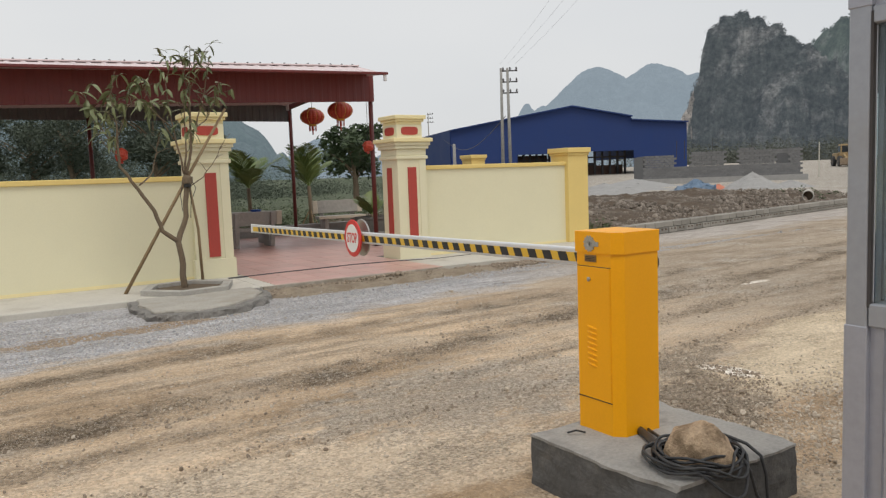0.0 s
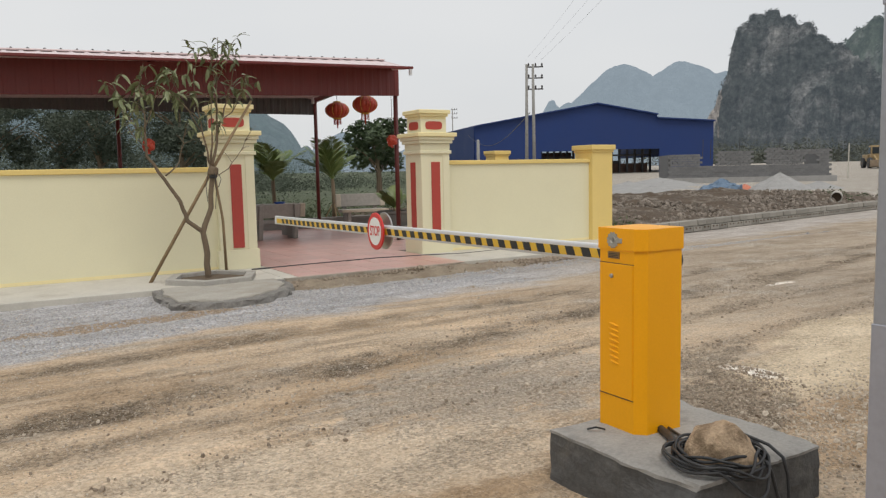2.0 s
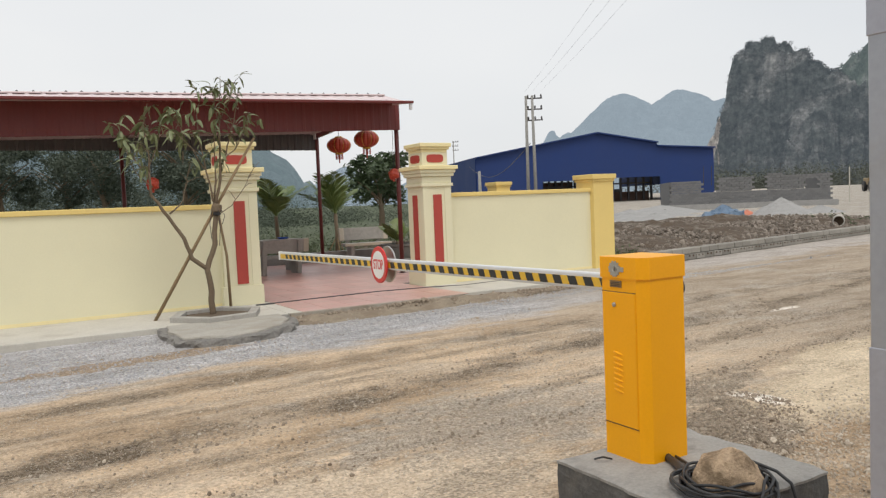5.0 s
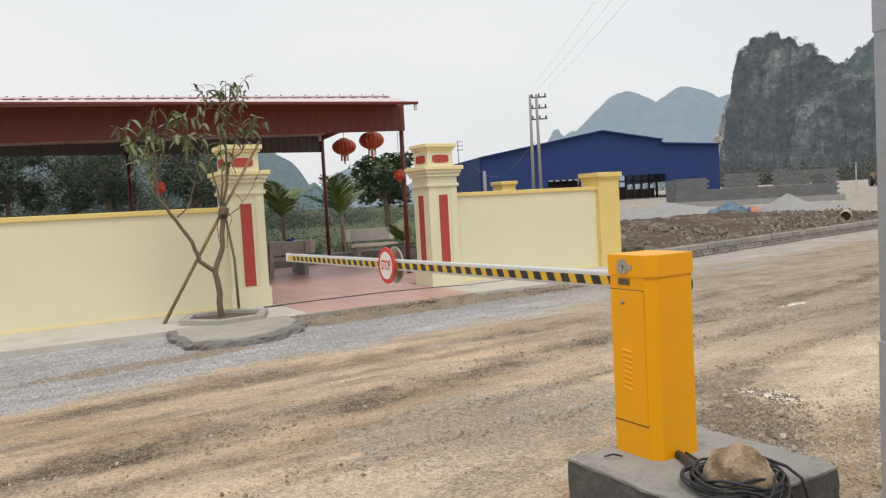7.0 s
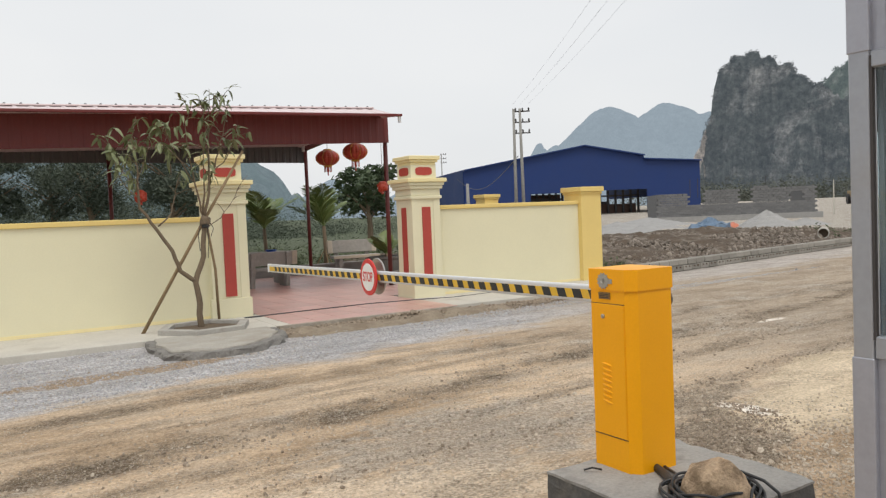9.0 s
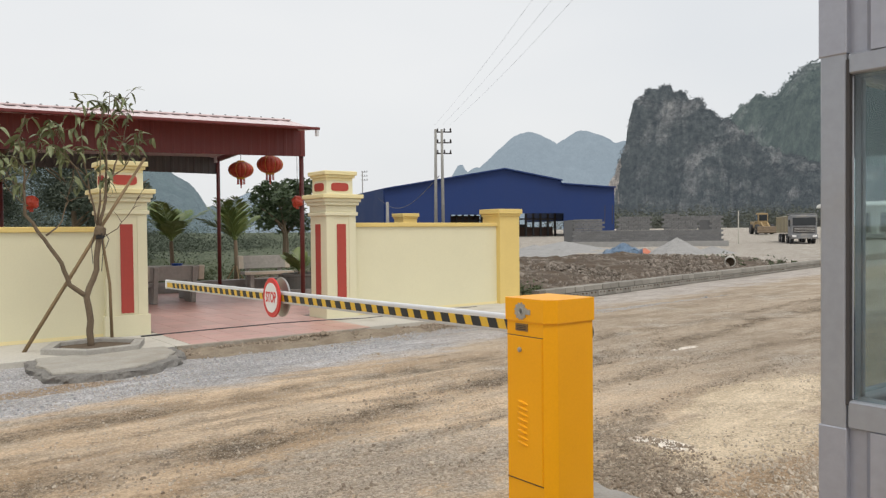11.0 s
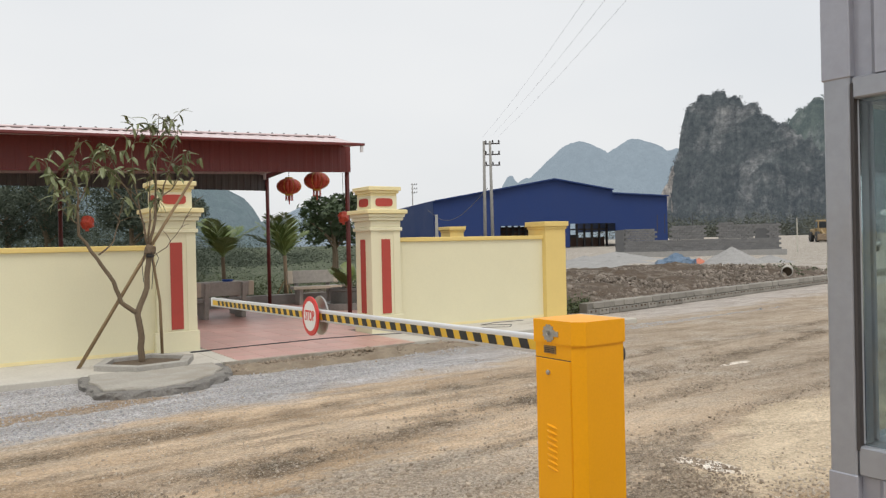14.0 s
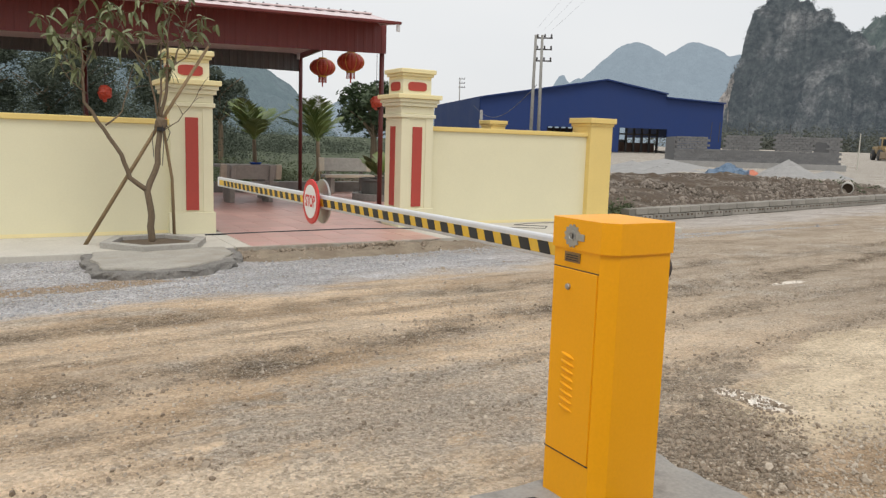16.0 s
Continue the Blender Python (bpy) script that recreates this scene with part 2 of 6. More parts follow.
    c = mixed(nt, mul(mask(fine, 0.44, 0.36, 0.65), math_node(nt, "MULTIPLY_ADD", stony, 0.7, 0.3)), c, (0.17, 0.13, 0.09))
    nt.links.new(c, p.inputs["Base Color"])
    h = math_node(nt, "ADD", mul(fine, 0.7), mul(grit, 0.3))
    h = math_node(nt, "SUBTRACT", h, mul(d1, 0.25))
    h = math_node(nt, "SUBTRACT", h, mul(d2, 0.40))
    h = mul(h, math_node(nt, "MULTIPLY_ADD", stony, 0.9, 0.25))
    h = math_node(nt, "ADD", h, mul(clump, 1.0))
    bumped(nt, p, h, 1.0, 0.045)
    return m


M = {}
M["ground"] = ground_mat()
M["cream"] = mat("cream_wall_paint", (0.80, 0.70, 0.39), 0.75, 0.035, 1.2, 30, 0.15, 0.003, stain=(0.70, 0.60, 0.34), stain_at=(0.6, 0.85))
M["cream_light"] = mat("pale_cream_paint", (0.725, 0.685, 0.485), 0.75, 0.035, 1.5, 40, 0.15, 0.003)
M["ochre"] = mat("ochre_paint", (0.74, 0.56, 0.20), 0.7, 0.05, 2.0, 40, 0.15, 0.003)
M["red_paint"] = mat("brick_red_paint", (0.40, 0.055, 0.04), 0.6, 0.1, 4, 60, 0.15, 0.002)
M["concrete"] = mat("grey_concrete", (0.27, 0.265, 0.25), 0.9, 0.25, 4, 45, 0.5, 0.006, stain=(0.15, 0.145, 0.135))
M["concrete_light"] = mat("pale_concrete", (0.50, 0.475, 0.42), 0.9, 0.14, 2, 40, 0.4, 0.005, stain=(0.33, 0.29, 0.24), stain_at=(0.55, 0.8))
M["concrete_dirty"] = mat("muddy_concrete", (0.36, 0.33, 0.28), 0.92, 0.22, 3, 40, 0.6, 0.01, stain=(0.22, 0.18, 0.13), stain_at=(0.45, 0.7))
M["tile"] = mat("pink_floor_tile", (0.50, 0.285, 0.245), 0.38, 0.12, 1.4, 50, 0.06, 0.001, stain=(0.46, 0.36, 0.31), stain_at=(0.48, 0.75), each=0.10)
M["yellow"] = mat("orange_yellow_enamel", (0.90, 0.395, 0.003), 0.42, 0.045, 2, 90, 0.05, 0.001, stain=(0.80, 0.34, 0.006), stain_at=(0.62, 0.85))
M["yellow"].node_tree.nodes["Principled BSDF"].inputs["Specular IOR Level"].default_value = 0.32
M["tape_yellow"] = mat("yellow_tape", (0.72, 0.45, 0.04), 0.45, 0.08, 6, 60, 0.05, 0.001)
M["tape_black"] = mat("black_tape", (0.022, 0.022, 0.024), 0.5, 0.15, 6, 60, 0.05, 0.001)
M["alu"] = mat("white_coated_aluminium", (0.62, 0.63, 0.65), 0.35, 0.05, 3, 60, 0.05, 0.001)
M["steel"] = mat("brushed_steel", (0.42, 0.41, 0.39), 0.4, 0.15, 8, 90, 0.1, 0.001, metal=0.85)
M["black"] = mat("black_rubber", (0.022, 0.022, 0.023), 0.6, 0.2, 8, 60, 0.1, 0.001)
M["cable"] = mat("black_cable", (0.035, 0.036, 0.038), 0.5, 0.3, 12, 80, 0.1, 0.001)
M["red_sheet"] = mat("maroon_steel_sheet", (0.135, 0.021, 0.019), 0.5, 0.12, 1.5, 30, 0.08, 0.002)
M["roof_sheet"] = mat("faded_red_roof_sheet", (0.66, 0.56, 0.56), 0.42, 0.10, 1.5, 30, 0.08, 0.002, stain=(0.58, 0.46, 0.46), stain_at=(0.5, 0.8))
# grey lowered for the shade under the roof; the ridge screws share it
M["grey_sheet"] = mat("grey_steel_sheet", (0.10, 0.105, 0.11), 0.5, 0.12, 1.5, 30, 0.08, 0.002)
M["maroon_post"] = mat("maroon_post_paint", (0.11, 0.018, 0.016), 0.45, 0.15, 3, 40, 0.08, 0.002)
M["blue_sheet"] = mat("blue_steel_sheet", (0.004, 0.027, 0.135), 0.62, 0.10, 0.2, 4, 0.05, 0.002)
M["dark_inside"] = mat("dark_steel_frame", (0.05, 0.045, 0.045), 0.7, 0.2, 0.5, 6, 0.1, 0.01)
M["galv"] = mat("galvanised_sheet", (0.36, 0.37, 0.42), 0.42, 0.10, 3, 50, 0.1, 0.002, metal=0.35, stain=(0.34, 0.33, 0.33), stain_at=(0.6, 0.85))
M["alu_frame"] = mat("grey_aluminium_frame", (0.33, 0.345, 0.38), 0.38, 0.08, 3, 60, 0.06, 0.001, metal=0.4, stain=(0.30, 0.29, 0.28), stain_at=(0.6, 0.85))
M["bark"] = mat("grey_brown_bark", (0.155, 0.115, 0.075), 0.9, 0.3, 10, 70, 0.7, 0.006, stretch=(1, 1, 0.3))
M["bamboo"] = mat("weathered_wood_stake", (0.25, 0.175, 0.095), 0.8, 0.25, 6, 60, 0.3, 0.003, stretch=(1, 1, 0.3))
M["lantern_red"] = mat("red_lantern_cloth", (0.40, 0.048, 0.022), 0.4, 0.15, 5, 60, 0.1, 0.001)
M["gold"] = mat("gold_lantern_trim", (0.55, 0.33, 0.06), 0.4, 0.15, 8, 60, 0.1, 0.001, metal=0.3)
M["stone_grey"] = mat("grey_granite_bench", (0.30, 0.285, 0.26), 0.6, 0.25, 14, 90, 0.2, 0.002)
M["stone_tan"] = mat("pale_tan_stone", (0.45, 0.40, 0.32), 0.6, 0.15, 10, 80, 0.15, 0.002)
M["white"] = mat("white_enamel", (0.80, 0.80, 0.79), 0.4, 0.04, 6, 60, 0.05, 0.001)
M["sign_red"] = mat("red_sign_paint", (0.60, 0.03, 0.03), 0.4, 0.06, 6, 60, 0.05, 0.001)
M["boulder"] = mat("ochre_limestone", (0.46, 0.34, 0.225), 0.9, 0.35, 11, 70, 0.9, 0.02, stain=(0.20, 0.14, 0.085), stain_at=(0.46, 0.60))
M["block"] = mat("grey_cement_block", (0.155, 0.156, 0.158), 0.95, 0.15, 3, 30, 0.5, 0.01, each=0.10)
M["kerb_block"] = mat("kerb_cement_block", (0.27, 0.255, 0.225), 0.95, 0.2, 3, 40, 0.6, 0.01, each=0.15)
M["mortar"] = mat("rough_mortar", (0.17, 0.16, 0.142), 0.95, 0.25, 5, 50, 0.6, 0.01)
M["soil_dry"] = mat("crumbled_dirt", (0.25, 0.205, 0.15), 0.97, 0.3, 4, 40, 1.0, 0.02, stain=(0.20, 0.155, 0.11), stain_at=(0.45, 0.6))
M["soil"] = mat("brown_soil", (0.11, 0.082, 0.056), 0.97, 0.3, 3, 30, 0.8, 0.02)


def leaf_mat(name, a, b, gloss=0.45):
    m, nt, p = base_mat(name, gloss)
    g = nt.nodes.new("ShaderNodeNewGeometry")
    c = ramp_between(nt, g.outputs["Random Per Island"], a, b, 0.0, 1.0)
    info = nt.nodes.new("ShaderNodeObjectInfo")
    c = mixed(nt, math_node(nt, "MULTIPLY", info.outputs["Random"], 0.6), c, b)
    c = mixed(nt, 0.35, c, ramp_between(nt, noise_out(nt, 25, 3), [v * 0.6 for v in a], b))
    nt.links.new(c, p.inputs["Base Color"])
    p.inputs["Transmission Weight"].default_value = 0.0
    p.inputs["Subsurface Weight"].default_value = 0.0
    return m


M["leaf_young"] = leaf_mat("young_tree_leaf", (0.065, 0.095, 0.035), (0.25, 0.27, 0.13))
M["leaf_palm"] = leaf_mat("palm_leaf", (0.05, 0.105, 0.022), (0.17, 0.215, 0.06))
M["leaf_dark"] = leaf_mat("dark_tree_leaf", (0.022, 0.045, 0.018), (0.06, 0.09, 0.035), 0.6)
# leaf colours of the woods and the far belt, greyed to imitate haze
M["leaf_wood"] = leaf_mat("hazed_woodland_leaf", (0.058, 0.076, 0.056), (0.085, 0.105, 0.074), 0.9)
M["leaf_haze"] = leaf_mat("hazed_far_leaf", (0.065, 0.075, 0.062), (0.12, 0.13, 0.105), 0.9)
M["leaf_scrub"] = leaf_mat("scrub_leaf", (0.05, 0.072, 0.034), (0.11, 0.135, 0.07), 0.85)


def hill_mat(name, rock, scrub, size, haze_glow=None, share=(0.42, 0.58), streak=(1, 1, 1)):
    m, nt, p = base_mat(name, 0.95)
    p.inputs["Specular IOR Level"].default_value = 0.1
    c = ramp_between(nt, noise_out(nt, 1 / size, 8, 0.65, streak), scrub, rock, *share)
    tone = ramp_between(nt, noise_out(nt, 6 / size, 6, 0.7, streak), (0.35, 0.35, 0.35), (1.5, 1.5, 1.5), 0.32, 0.68)
    c = mixed(nt, 1.0, c, tone, "MULTIPLY")
    nt.links.new(c, p.inputs["Base Color"])
    bumped(nt, p, noise_out(nt, 4 / size, 8, 0.75), 1.0, size * 0.25)
    # emission imitates the pale haze of distance; the hills are no light source
    if haze_glow:
        p.inputs["Emission Color"].default_value, p.inputs["Emission Strength"].default_value = (*haze_glow, 1), 1.0
    return m


# rock and scrub colours, plus a faint bluish emission painted in for haze
M["karst"] = hill_mat("hazed_limestone_karst", (0.34, 0.335, 0.325), (0.082, 0.092, 0.088), 15, (0.046, 0.055, 0.064), (0.49, 0.68), (1, 1, 1.1))
M["karst_face"] = hill_mat("hazed_quarry_limestone", (0.44, 0.40, 0.37), (0.20, 0.185, 0.175), 9, (0.03, 0.034, 0.038), (0.35, 0.55), (1, 1, 0.6))
M["karst_green"] = hill_mat("hazed_scrub_karst", (0.21, 0.21, 0.20), (0.072, 0.088, 0.070), 26, (0.066, 0.084, 0.090), (0.55, 0.68), (1, 1, 0.5))
# nearly black slopes whose visible tone is haze put in as emission
M["far_hill"] = hill_mat("far_hill_haze_glow", (0.05, 0.06, 0.065), (0.035, 0.045, 0.05), 90, (0.245, 0.298, 0.345))
M["hill_mist_glow"] = hill_mat("hill_mist_glow", (0.06, 0.07, 0.065), (0.04, 0.055, 0.045), 60, (0.125, 0.165, 0.185))


# ---- mesh helpers ----
def mesh_of(name, bm, material, smooth=False):
    me = bpy.data.meshes.new(name)
    bmesh.ops.recalc_face_normals(bm, faces=bm.faces) if len(bm.faces) < 20000 else None
    bm.to_mesh(me)
    bm.free()
    if material:
        me.materials.append(material)
    if smooth:
        for f in me.polygons:
            f.use_smooth = True
    return me


def part(name, bm, material, parent=None, label="", smooth=False):
    ob = new(name, mesh_of(name, bm, material, smooth))
    if parent:
        ob.parent = parent
    if label:
        ob["label"] = label
    return ob


def shared(name, me, parent, m=None):
    ob = new(name, me)
    ob.parent = parent
    if m:
        ob.matrix_basis = m
    return ob


def thing(name, label, category, m=None, group="", kind=""):
    ob = new(name)
    ob.empty_display_size = 0.2
    if m:
        ob.matrix_basis = m
    return tagged(ob, label, category, group, kind)


def box(x0, y0, z0, x1, y1, z1, bevel=0.0, seg=1, bm=None):
    b = bmesh.new()
    bmesh.ops.create_cube(b, size=1)
    for v in b.verts:
        v.co = Vector(((x0 + x1) / 2 + v.co.x * (x1 - x0), (y0 + y1) / 2 + v.co.y * (y1 - y0), (z0 + z1) / 2 + v.co.z * (z1 - z0)))
    if bevel:
        bmesh.ops.bevel(b, geom=b.edges[:], offset=bevel, segments=seg, affect="EDGES", profile=0.5)
    return joined(bm, b) if bm else b


def joined(bm, b):
    me = bpy.data.meshes.new("tmp")
    b.to_mesh(me)
    b.free()
    bm.from_mesh(me)
    bpy.data.meshes.remove(me)
    return bm


def tube(points, radii, sides=8, bm=None, cap=True):
    """A round bar along points, its radius changing from point to point."""
    b = bm or bmesh.new()
    pts = [Vector(p) for p in points]
    if not isinstance(radii, (list, tuple)):
        radii = [radii] * len(pts)
    rings, side = [], None
    for i, p in enumerate(pts):
        d = (pts[min(i + 1, len(pts) - 1)] - pts[max(i - 1, 0)]).normalized()
        if side is None:
            side = d.orthogonal().normalized()
        side = (side - d * side.dot(d)).normalized()
        up = d.cross(side)
        rings.append([b.verts.new(p + (side * math.cos(a) + up * math.sin(a)) * radii[i]) for a in (2 * math.pi * k / sides for k in range(sides))])
    for r0, r1 in zip(rings, rings[1:]):
        for k in range(sides):
            b.faces.new((r0[k], r0[(k + 1) % sides], r1[(k + 1) % sides], r1[k]))
    if cap:
        b.faces.new(rings[0][::-1])
        b.faces.new(rings[-1])
    return b


def lathe(profile, sides=24, bm=None):
    """A turned body: (radius, height) pairs round the z axis."""
    b = bm or bmesh.new()
    rings = [[b.verts.new((r * math.cos(2 * math.pi * k / sides), r * math.sin(2 * math.pi * k / sides), z)) for k in range(sides)] for r, z in profile]
    for r0, r1 in zip(rings, rings[1:]):
        for k in range(sides):
            b.faces.new((r0[k], r0[(k + 1) % sides], r1[(k + 1) % sides], r1[k]))
    b.faces.new(rings[0][::-1])
    b.faces.new(rings[-1])
    return b


def prism(outline, z0, z1, bevel=0.0, bm=None):
    """An upright prism over a closed outline of (x, y)."""
    b = bmesh.new()
    lo, hi = [b.verts.new((x, y, z0)) for x, y in outline], [b.verts.new((x, y, z1)) for x, y in outline]
    n = len(outline)
    for k in range(n):
        b.faces.new((lo[k], lo[(k + 1) % n], hi[(k + 1) % n], hi[k]))
    b.faces.new(lo[::-1])
    top = b.faces.new(hi)
    if bevel:
        bmesh.ops.bevel(b, geom=list(top.edges), offset=bevel, segments=2, affect="EDGES", profile=0.5)
    return joined(bm, b) if bm else b


def ribbed(length, height, pitch=0.2, depth=0.03, thick=0.004):
    """A trapezoid-ribbed steel sheet in the x-z plane, ribs upright, from x = 0 to length."""
    b = bmesh.new()
    xs, x = [], 0.0
    while x < length:
        for dx, d in ((0, 0), (pitch * 0.55, 0), (pitch * 0.65, -depth), (pitch * 0.9, -depth)):
            if x + dx <= length:
                xs.append((x + dx, d))
        x += pitch
    xs.append((length, 0))
    rows = []
    for z in (0, height):
        rows.append([b.verts.new((a, d, z)) for a, d in xs])
    back = [[b.verts.new((a, d + thick, z)) for a, d in xs] for z in (0, height)]
    n = len(xs)
    for k in range(n - 1):
        b.faces.new((rows[0][k], rows[0][k + 1], rows[1][k + 1], rows[1][k]))
        b.faces.new((back[0][k + 1], back[0][k], back[1][k], back[1][k + 1]))
        b.faces.new((rows[1][k], rows[1][k + 1], back[1][k + 1], back[1][k]))
        b.faces.new((rows[0][k + 1], rows[0][k], back[0][k], back[0][k + 1]))
    for k in (0, n - 1):
        b.faces.new((rows[0][k], rows[1][k], back[1][k], back[0][k]))
    return b


def moved(bm, m):
    bmesh.ops.transform(bm, matrix=m, verts=bm.verts)
    return bm


def lump(radius, seed, detail=2, rough=0.3, squash=(1, 1, 1)):
    b = bmesh.new()
    bmesh.ops.create_icosphere(b, subdivisions=detail, radius=1)
    for v in b.verts:
        n = noise.fractal(v.co * 1.3 + Vector((seed * 7.1, seed * 3.7, 0)), 1.0, 2.0, 3)
        v.co = v.co * (1 + rough * n) * radius
        v.co = Vector((v.co.x * squash[0], v.co.y * squash[1], v.co.z * squash[2]))
    return b


# ---- ground ----
KERB_A, KERB_B = Vector((10.6, 11.75)), Vector((29.3, 15.3))   # the low block wall beside the road


def kerb_side(x, y):
    """Metres behind (+) or in front of (-) the line of the low wall."""
    d = (KERB_B - KERB_A).normalized()
    return (y - KERB_A.y) * d.x - (x - KERB_A.x) * d.y


def ground_z(x, y):
    d = math.hypot(x, y)
    z = 0.0
    if d < 60:
        fade = max(0.0, 1 - d / 60)
        z += 0.02 * fade * noise.fractal(Vector((x * 0.5, y * 1.3, 0)), 1.0, 2.0, 4)
        z += 0.013 * fade * noise.fractal(Vector((x * 3, y * 5, 3)), 1.0, 2.0, 3)
        for a, k, w, deep in RUTS:
            yc = rut_line(a, k, x)
            z -= 0.032 * deep * fade * math.exp(-((y - yc) / w) ** 2) * (0.7 + 0.3 * math.sin(x * 1.7 + a))
            z += 0.016 * deep * fade * math.exp(-((y - yc - 2.0 * w) / w) ** 2)
    if d > 80:
        z += min(2.2, (d - 80) * 0.018)
    k = kerb_side(x, y)
    if x > 10 and k > 0.3 and d < 75:
        z += min(1.0, (k - 0.3) / 2) * 0.14
    return z


def grid_lines(lo, hi, fine_lo, fine_hi, step):
    out = list(np.arange(fine_lo, fine_hi, step))
    a, s = fine_hi, step
    while a < hi:
        out.append(a)
        s *= 1.16
        a += s
    out.append(hi)
    a, s = fine_lo - step, step
    while a > lo:
        out.insert(0, a)
        s *= 1.16
        a -= s
    out.insert(0, lo)
    return out


def build_ground():
    xs, ys = grid_lines(-3500, 3500, -2.0, 11, 0.09), grid_lines(-3500, 3500, 0.5, 11.0, 0.06)
    verts = [(x, y, ground_z(x, y)) for y in ys for x in xs]
    nx = len(xs)
    faces = [(j * nx + i, j * nx + i + 1, (j + 1) * nx + i + 1, (j + 1) * nx + i) for j in range(len(ys) - 1) for i in range(nx - 1)]
    me = bpy.data.meshes.new("ground")
    me.from_pydata(verts, [], faces)
    me.materials.append(M["ground"])
    for f in me.polygons:
        f.use_smooth = True
    tagged(new("ground", me), "brown unpaved road of packed dirt and gravel", "ground", kind="structure")


build_ground()


# ---- gate wall and pillars ----
def wall_run(name, x0, x1, y, z1, label):
    w = thing(name, label, "wall", kind="structure")
    part("wall_panel", box(x0, y, -0.05, x1, y + 0.22, z1 - 0.075), M["cream_light"], w)
    part("coping", box(x0, y - 0.035, z1 - 0.075, x1, y + 0.255, z1, 0.008), M["ochre"], w, "ochre painted coping")
    part("base_line", box(x0, y - 0.006, 0.0, x1, y, 0.135), M["cream"], w, "deeper yellow painted base line")
    return w


wall_run("wall_west", -22.0, 1.82, 11.70, 1.68, "pale cream rendered garden wall with ochre coping")
wall_run("wall_east", 5.93, 9.37, 11.74, 1.74, "pale cream rendered garden wall with ochre coping")


def gate_pillar(m):
    t = thing("gate_pillar", "cream gate pillar with red stripes and stepped cap", "pillar", m, "gate pillars")
    h = 0.29
    part("plinth", box(-h - 0.03, -h - 0.03, -0.05, h + 0.03, h + 0.03, 0.33, 0.006), M["cream_light"], t)
    part("shaft", box(-h, -h, 0.33, h, h, 1.86, 0.005), M["cream_light"], t)
    for side in (-1, 1):
        part("corner_strip", box(side * h - (0.14 if side > 0 else 0), -h - 0.012, 0.33, side * h + (0 if side > 0 else 0.14), -h - 0.001, 1.80, 0.003), M["cream_light"], t)
    part("red_stripe", box(-0.088, -h - 0.016, 0.36, 0.088, -h - 0.002, 1.655, 0.002), M["red_paint"], t, "brick-red painted stripe")
    part("red_stripe", box(-h - 0.014, -0.088, 0.36, -h - 0.002, 0.088, 1.655, 0.002), M["red_paint"], t, "brick-red painted stripe")
    part("red_stripe", box(h + 0.002, -0.088, 0.36, h + 0.014, 0.088, 1.655, 0.002), M["red_paint"], t, "brick-red painted stripe")
    for z0, z1, o in ((1.80, 1.86, 0.035), (1.86, 1.98, 0.012), (1.98, 2.04, 0.05), (2.04, 2.10, 0.075), (2.10, 2.17, 0.11)):
        part("cornice", box(-h - o, -h - o, z0, h + o, h + o, z1, 0.008), M["cream_light"] if o < 0.08 else M["cream"], t)
    part("cap_block", box(-h + 0.03, -h + 0.03, 2.17, h - 0.03, h - 0.03, 2.41, 0.005), M["cream_light"], t)
    for a in range(4):
        b = bmesh.new()
        out = []
        for k in range(24):
            c, s = math.cos(2 * math.pi * k / 24), math.sin(2 * math.pi * k / 24)
            out.append((0.17 * math.copysign(abs(c) ** 0.45, c), 0.072 * math.copysign(abs(s) ** 0.55, s)))
        b = prism(out, 0, 0.012)
        moved(b, pose(0, 0, 0, 0, 0, 90 * a) @ pose(0, -h + 0.032, 2.30, 90, 0, 0))
        part("red_panel", b, M["red_paint"], t, "rounded brick-red panel")
    for z0, z1, o in ((2.41, 2.46, 0.0), (2.46, 2.505, 0.03), (2.505, 2.575, 0.06)):
        part("top_cap", box(-h - o + 0.03, -h - o + 0.03, z0, h + o - 0.03, h + o - 0.03, z1, 0.008), M["cream"], t)
    return t


first_pillar = gate_pillar(pose(2.09, 11.89, 0.06))
copy_thing(first_pillar, pose(5.66, 11.89, 0.06))


def end_pillar(m, h, z1, name="wall_pillar"):
    t = thing(name, "ochre painted wall pillar with flat cap", "pillar", m, "wall pillars")
    part("shaft", box(-h, -h, -0.05, h, h, z1 - 0.10, 0.005), M["ochre"], t)
    part("cap", box(-h - 0.05, -h - 0.05, z1 - 0.10, h + 0.05, h + 0.05, z1, 0.008), M["ochre"], t)
    part("neck_band", box(-h - 0.02, -h - 0.02, z1 - 0.15, h + 0.02, h + 0.02, z1 - 0.101, 0.005), M["ochre"], t)
    return t


end_pillar(pose(9.63, 11.90, 0.0), 0.27, 2.02)
end_pillar(pose(11.65, 18.35, 0.0), 0.24, 2.12)
side = thing("wall_side", "ochre garden wall running back from the road", "wall", kind="structure")
d = Vector((11.65 - 9.63, 18.35 - 11.90, 0))
part("wall_panel", moved(box(0.27, -0.1, -0.05, d.length - 0.24, 0.1, 1.62), pose(9.63, 11.9, 0, 0, 0, math.degrees(math.atan2(d.y, d.x)))), M["cream"], side)
part("coping", moved(box(0.27, -0.13, 1.62, d.length - 0.24, 0.13, 1.70, 0.006), pose(9.63, 11.9, 0, 0, 0, math.degrees(math.atan2(d.y, d.x)))), M["ochre"], side)

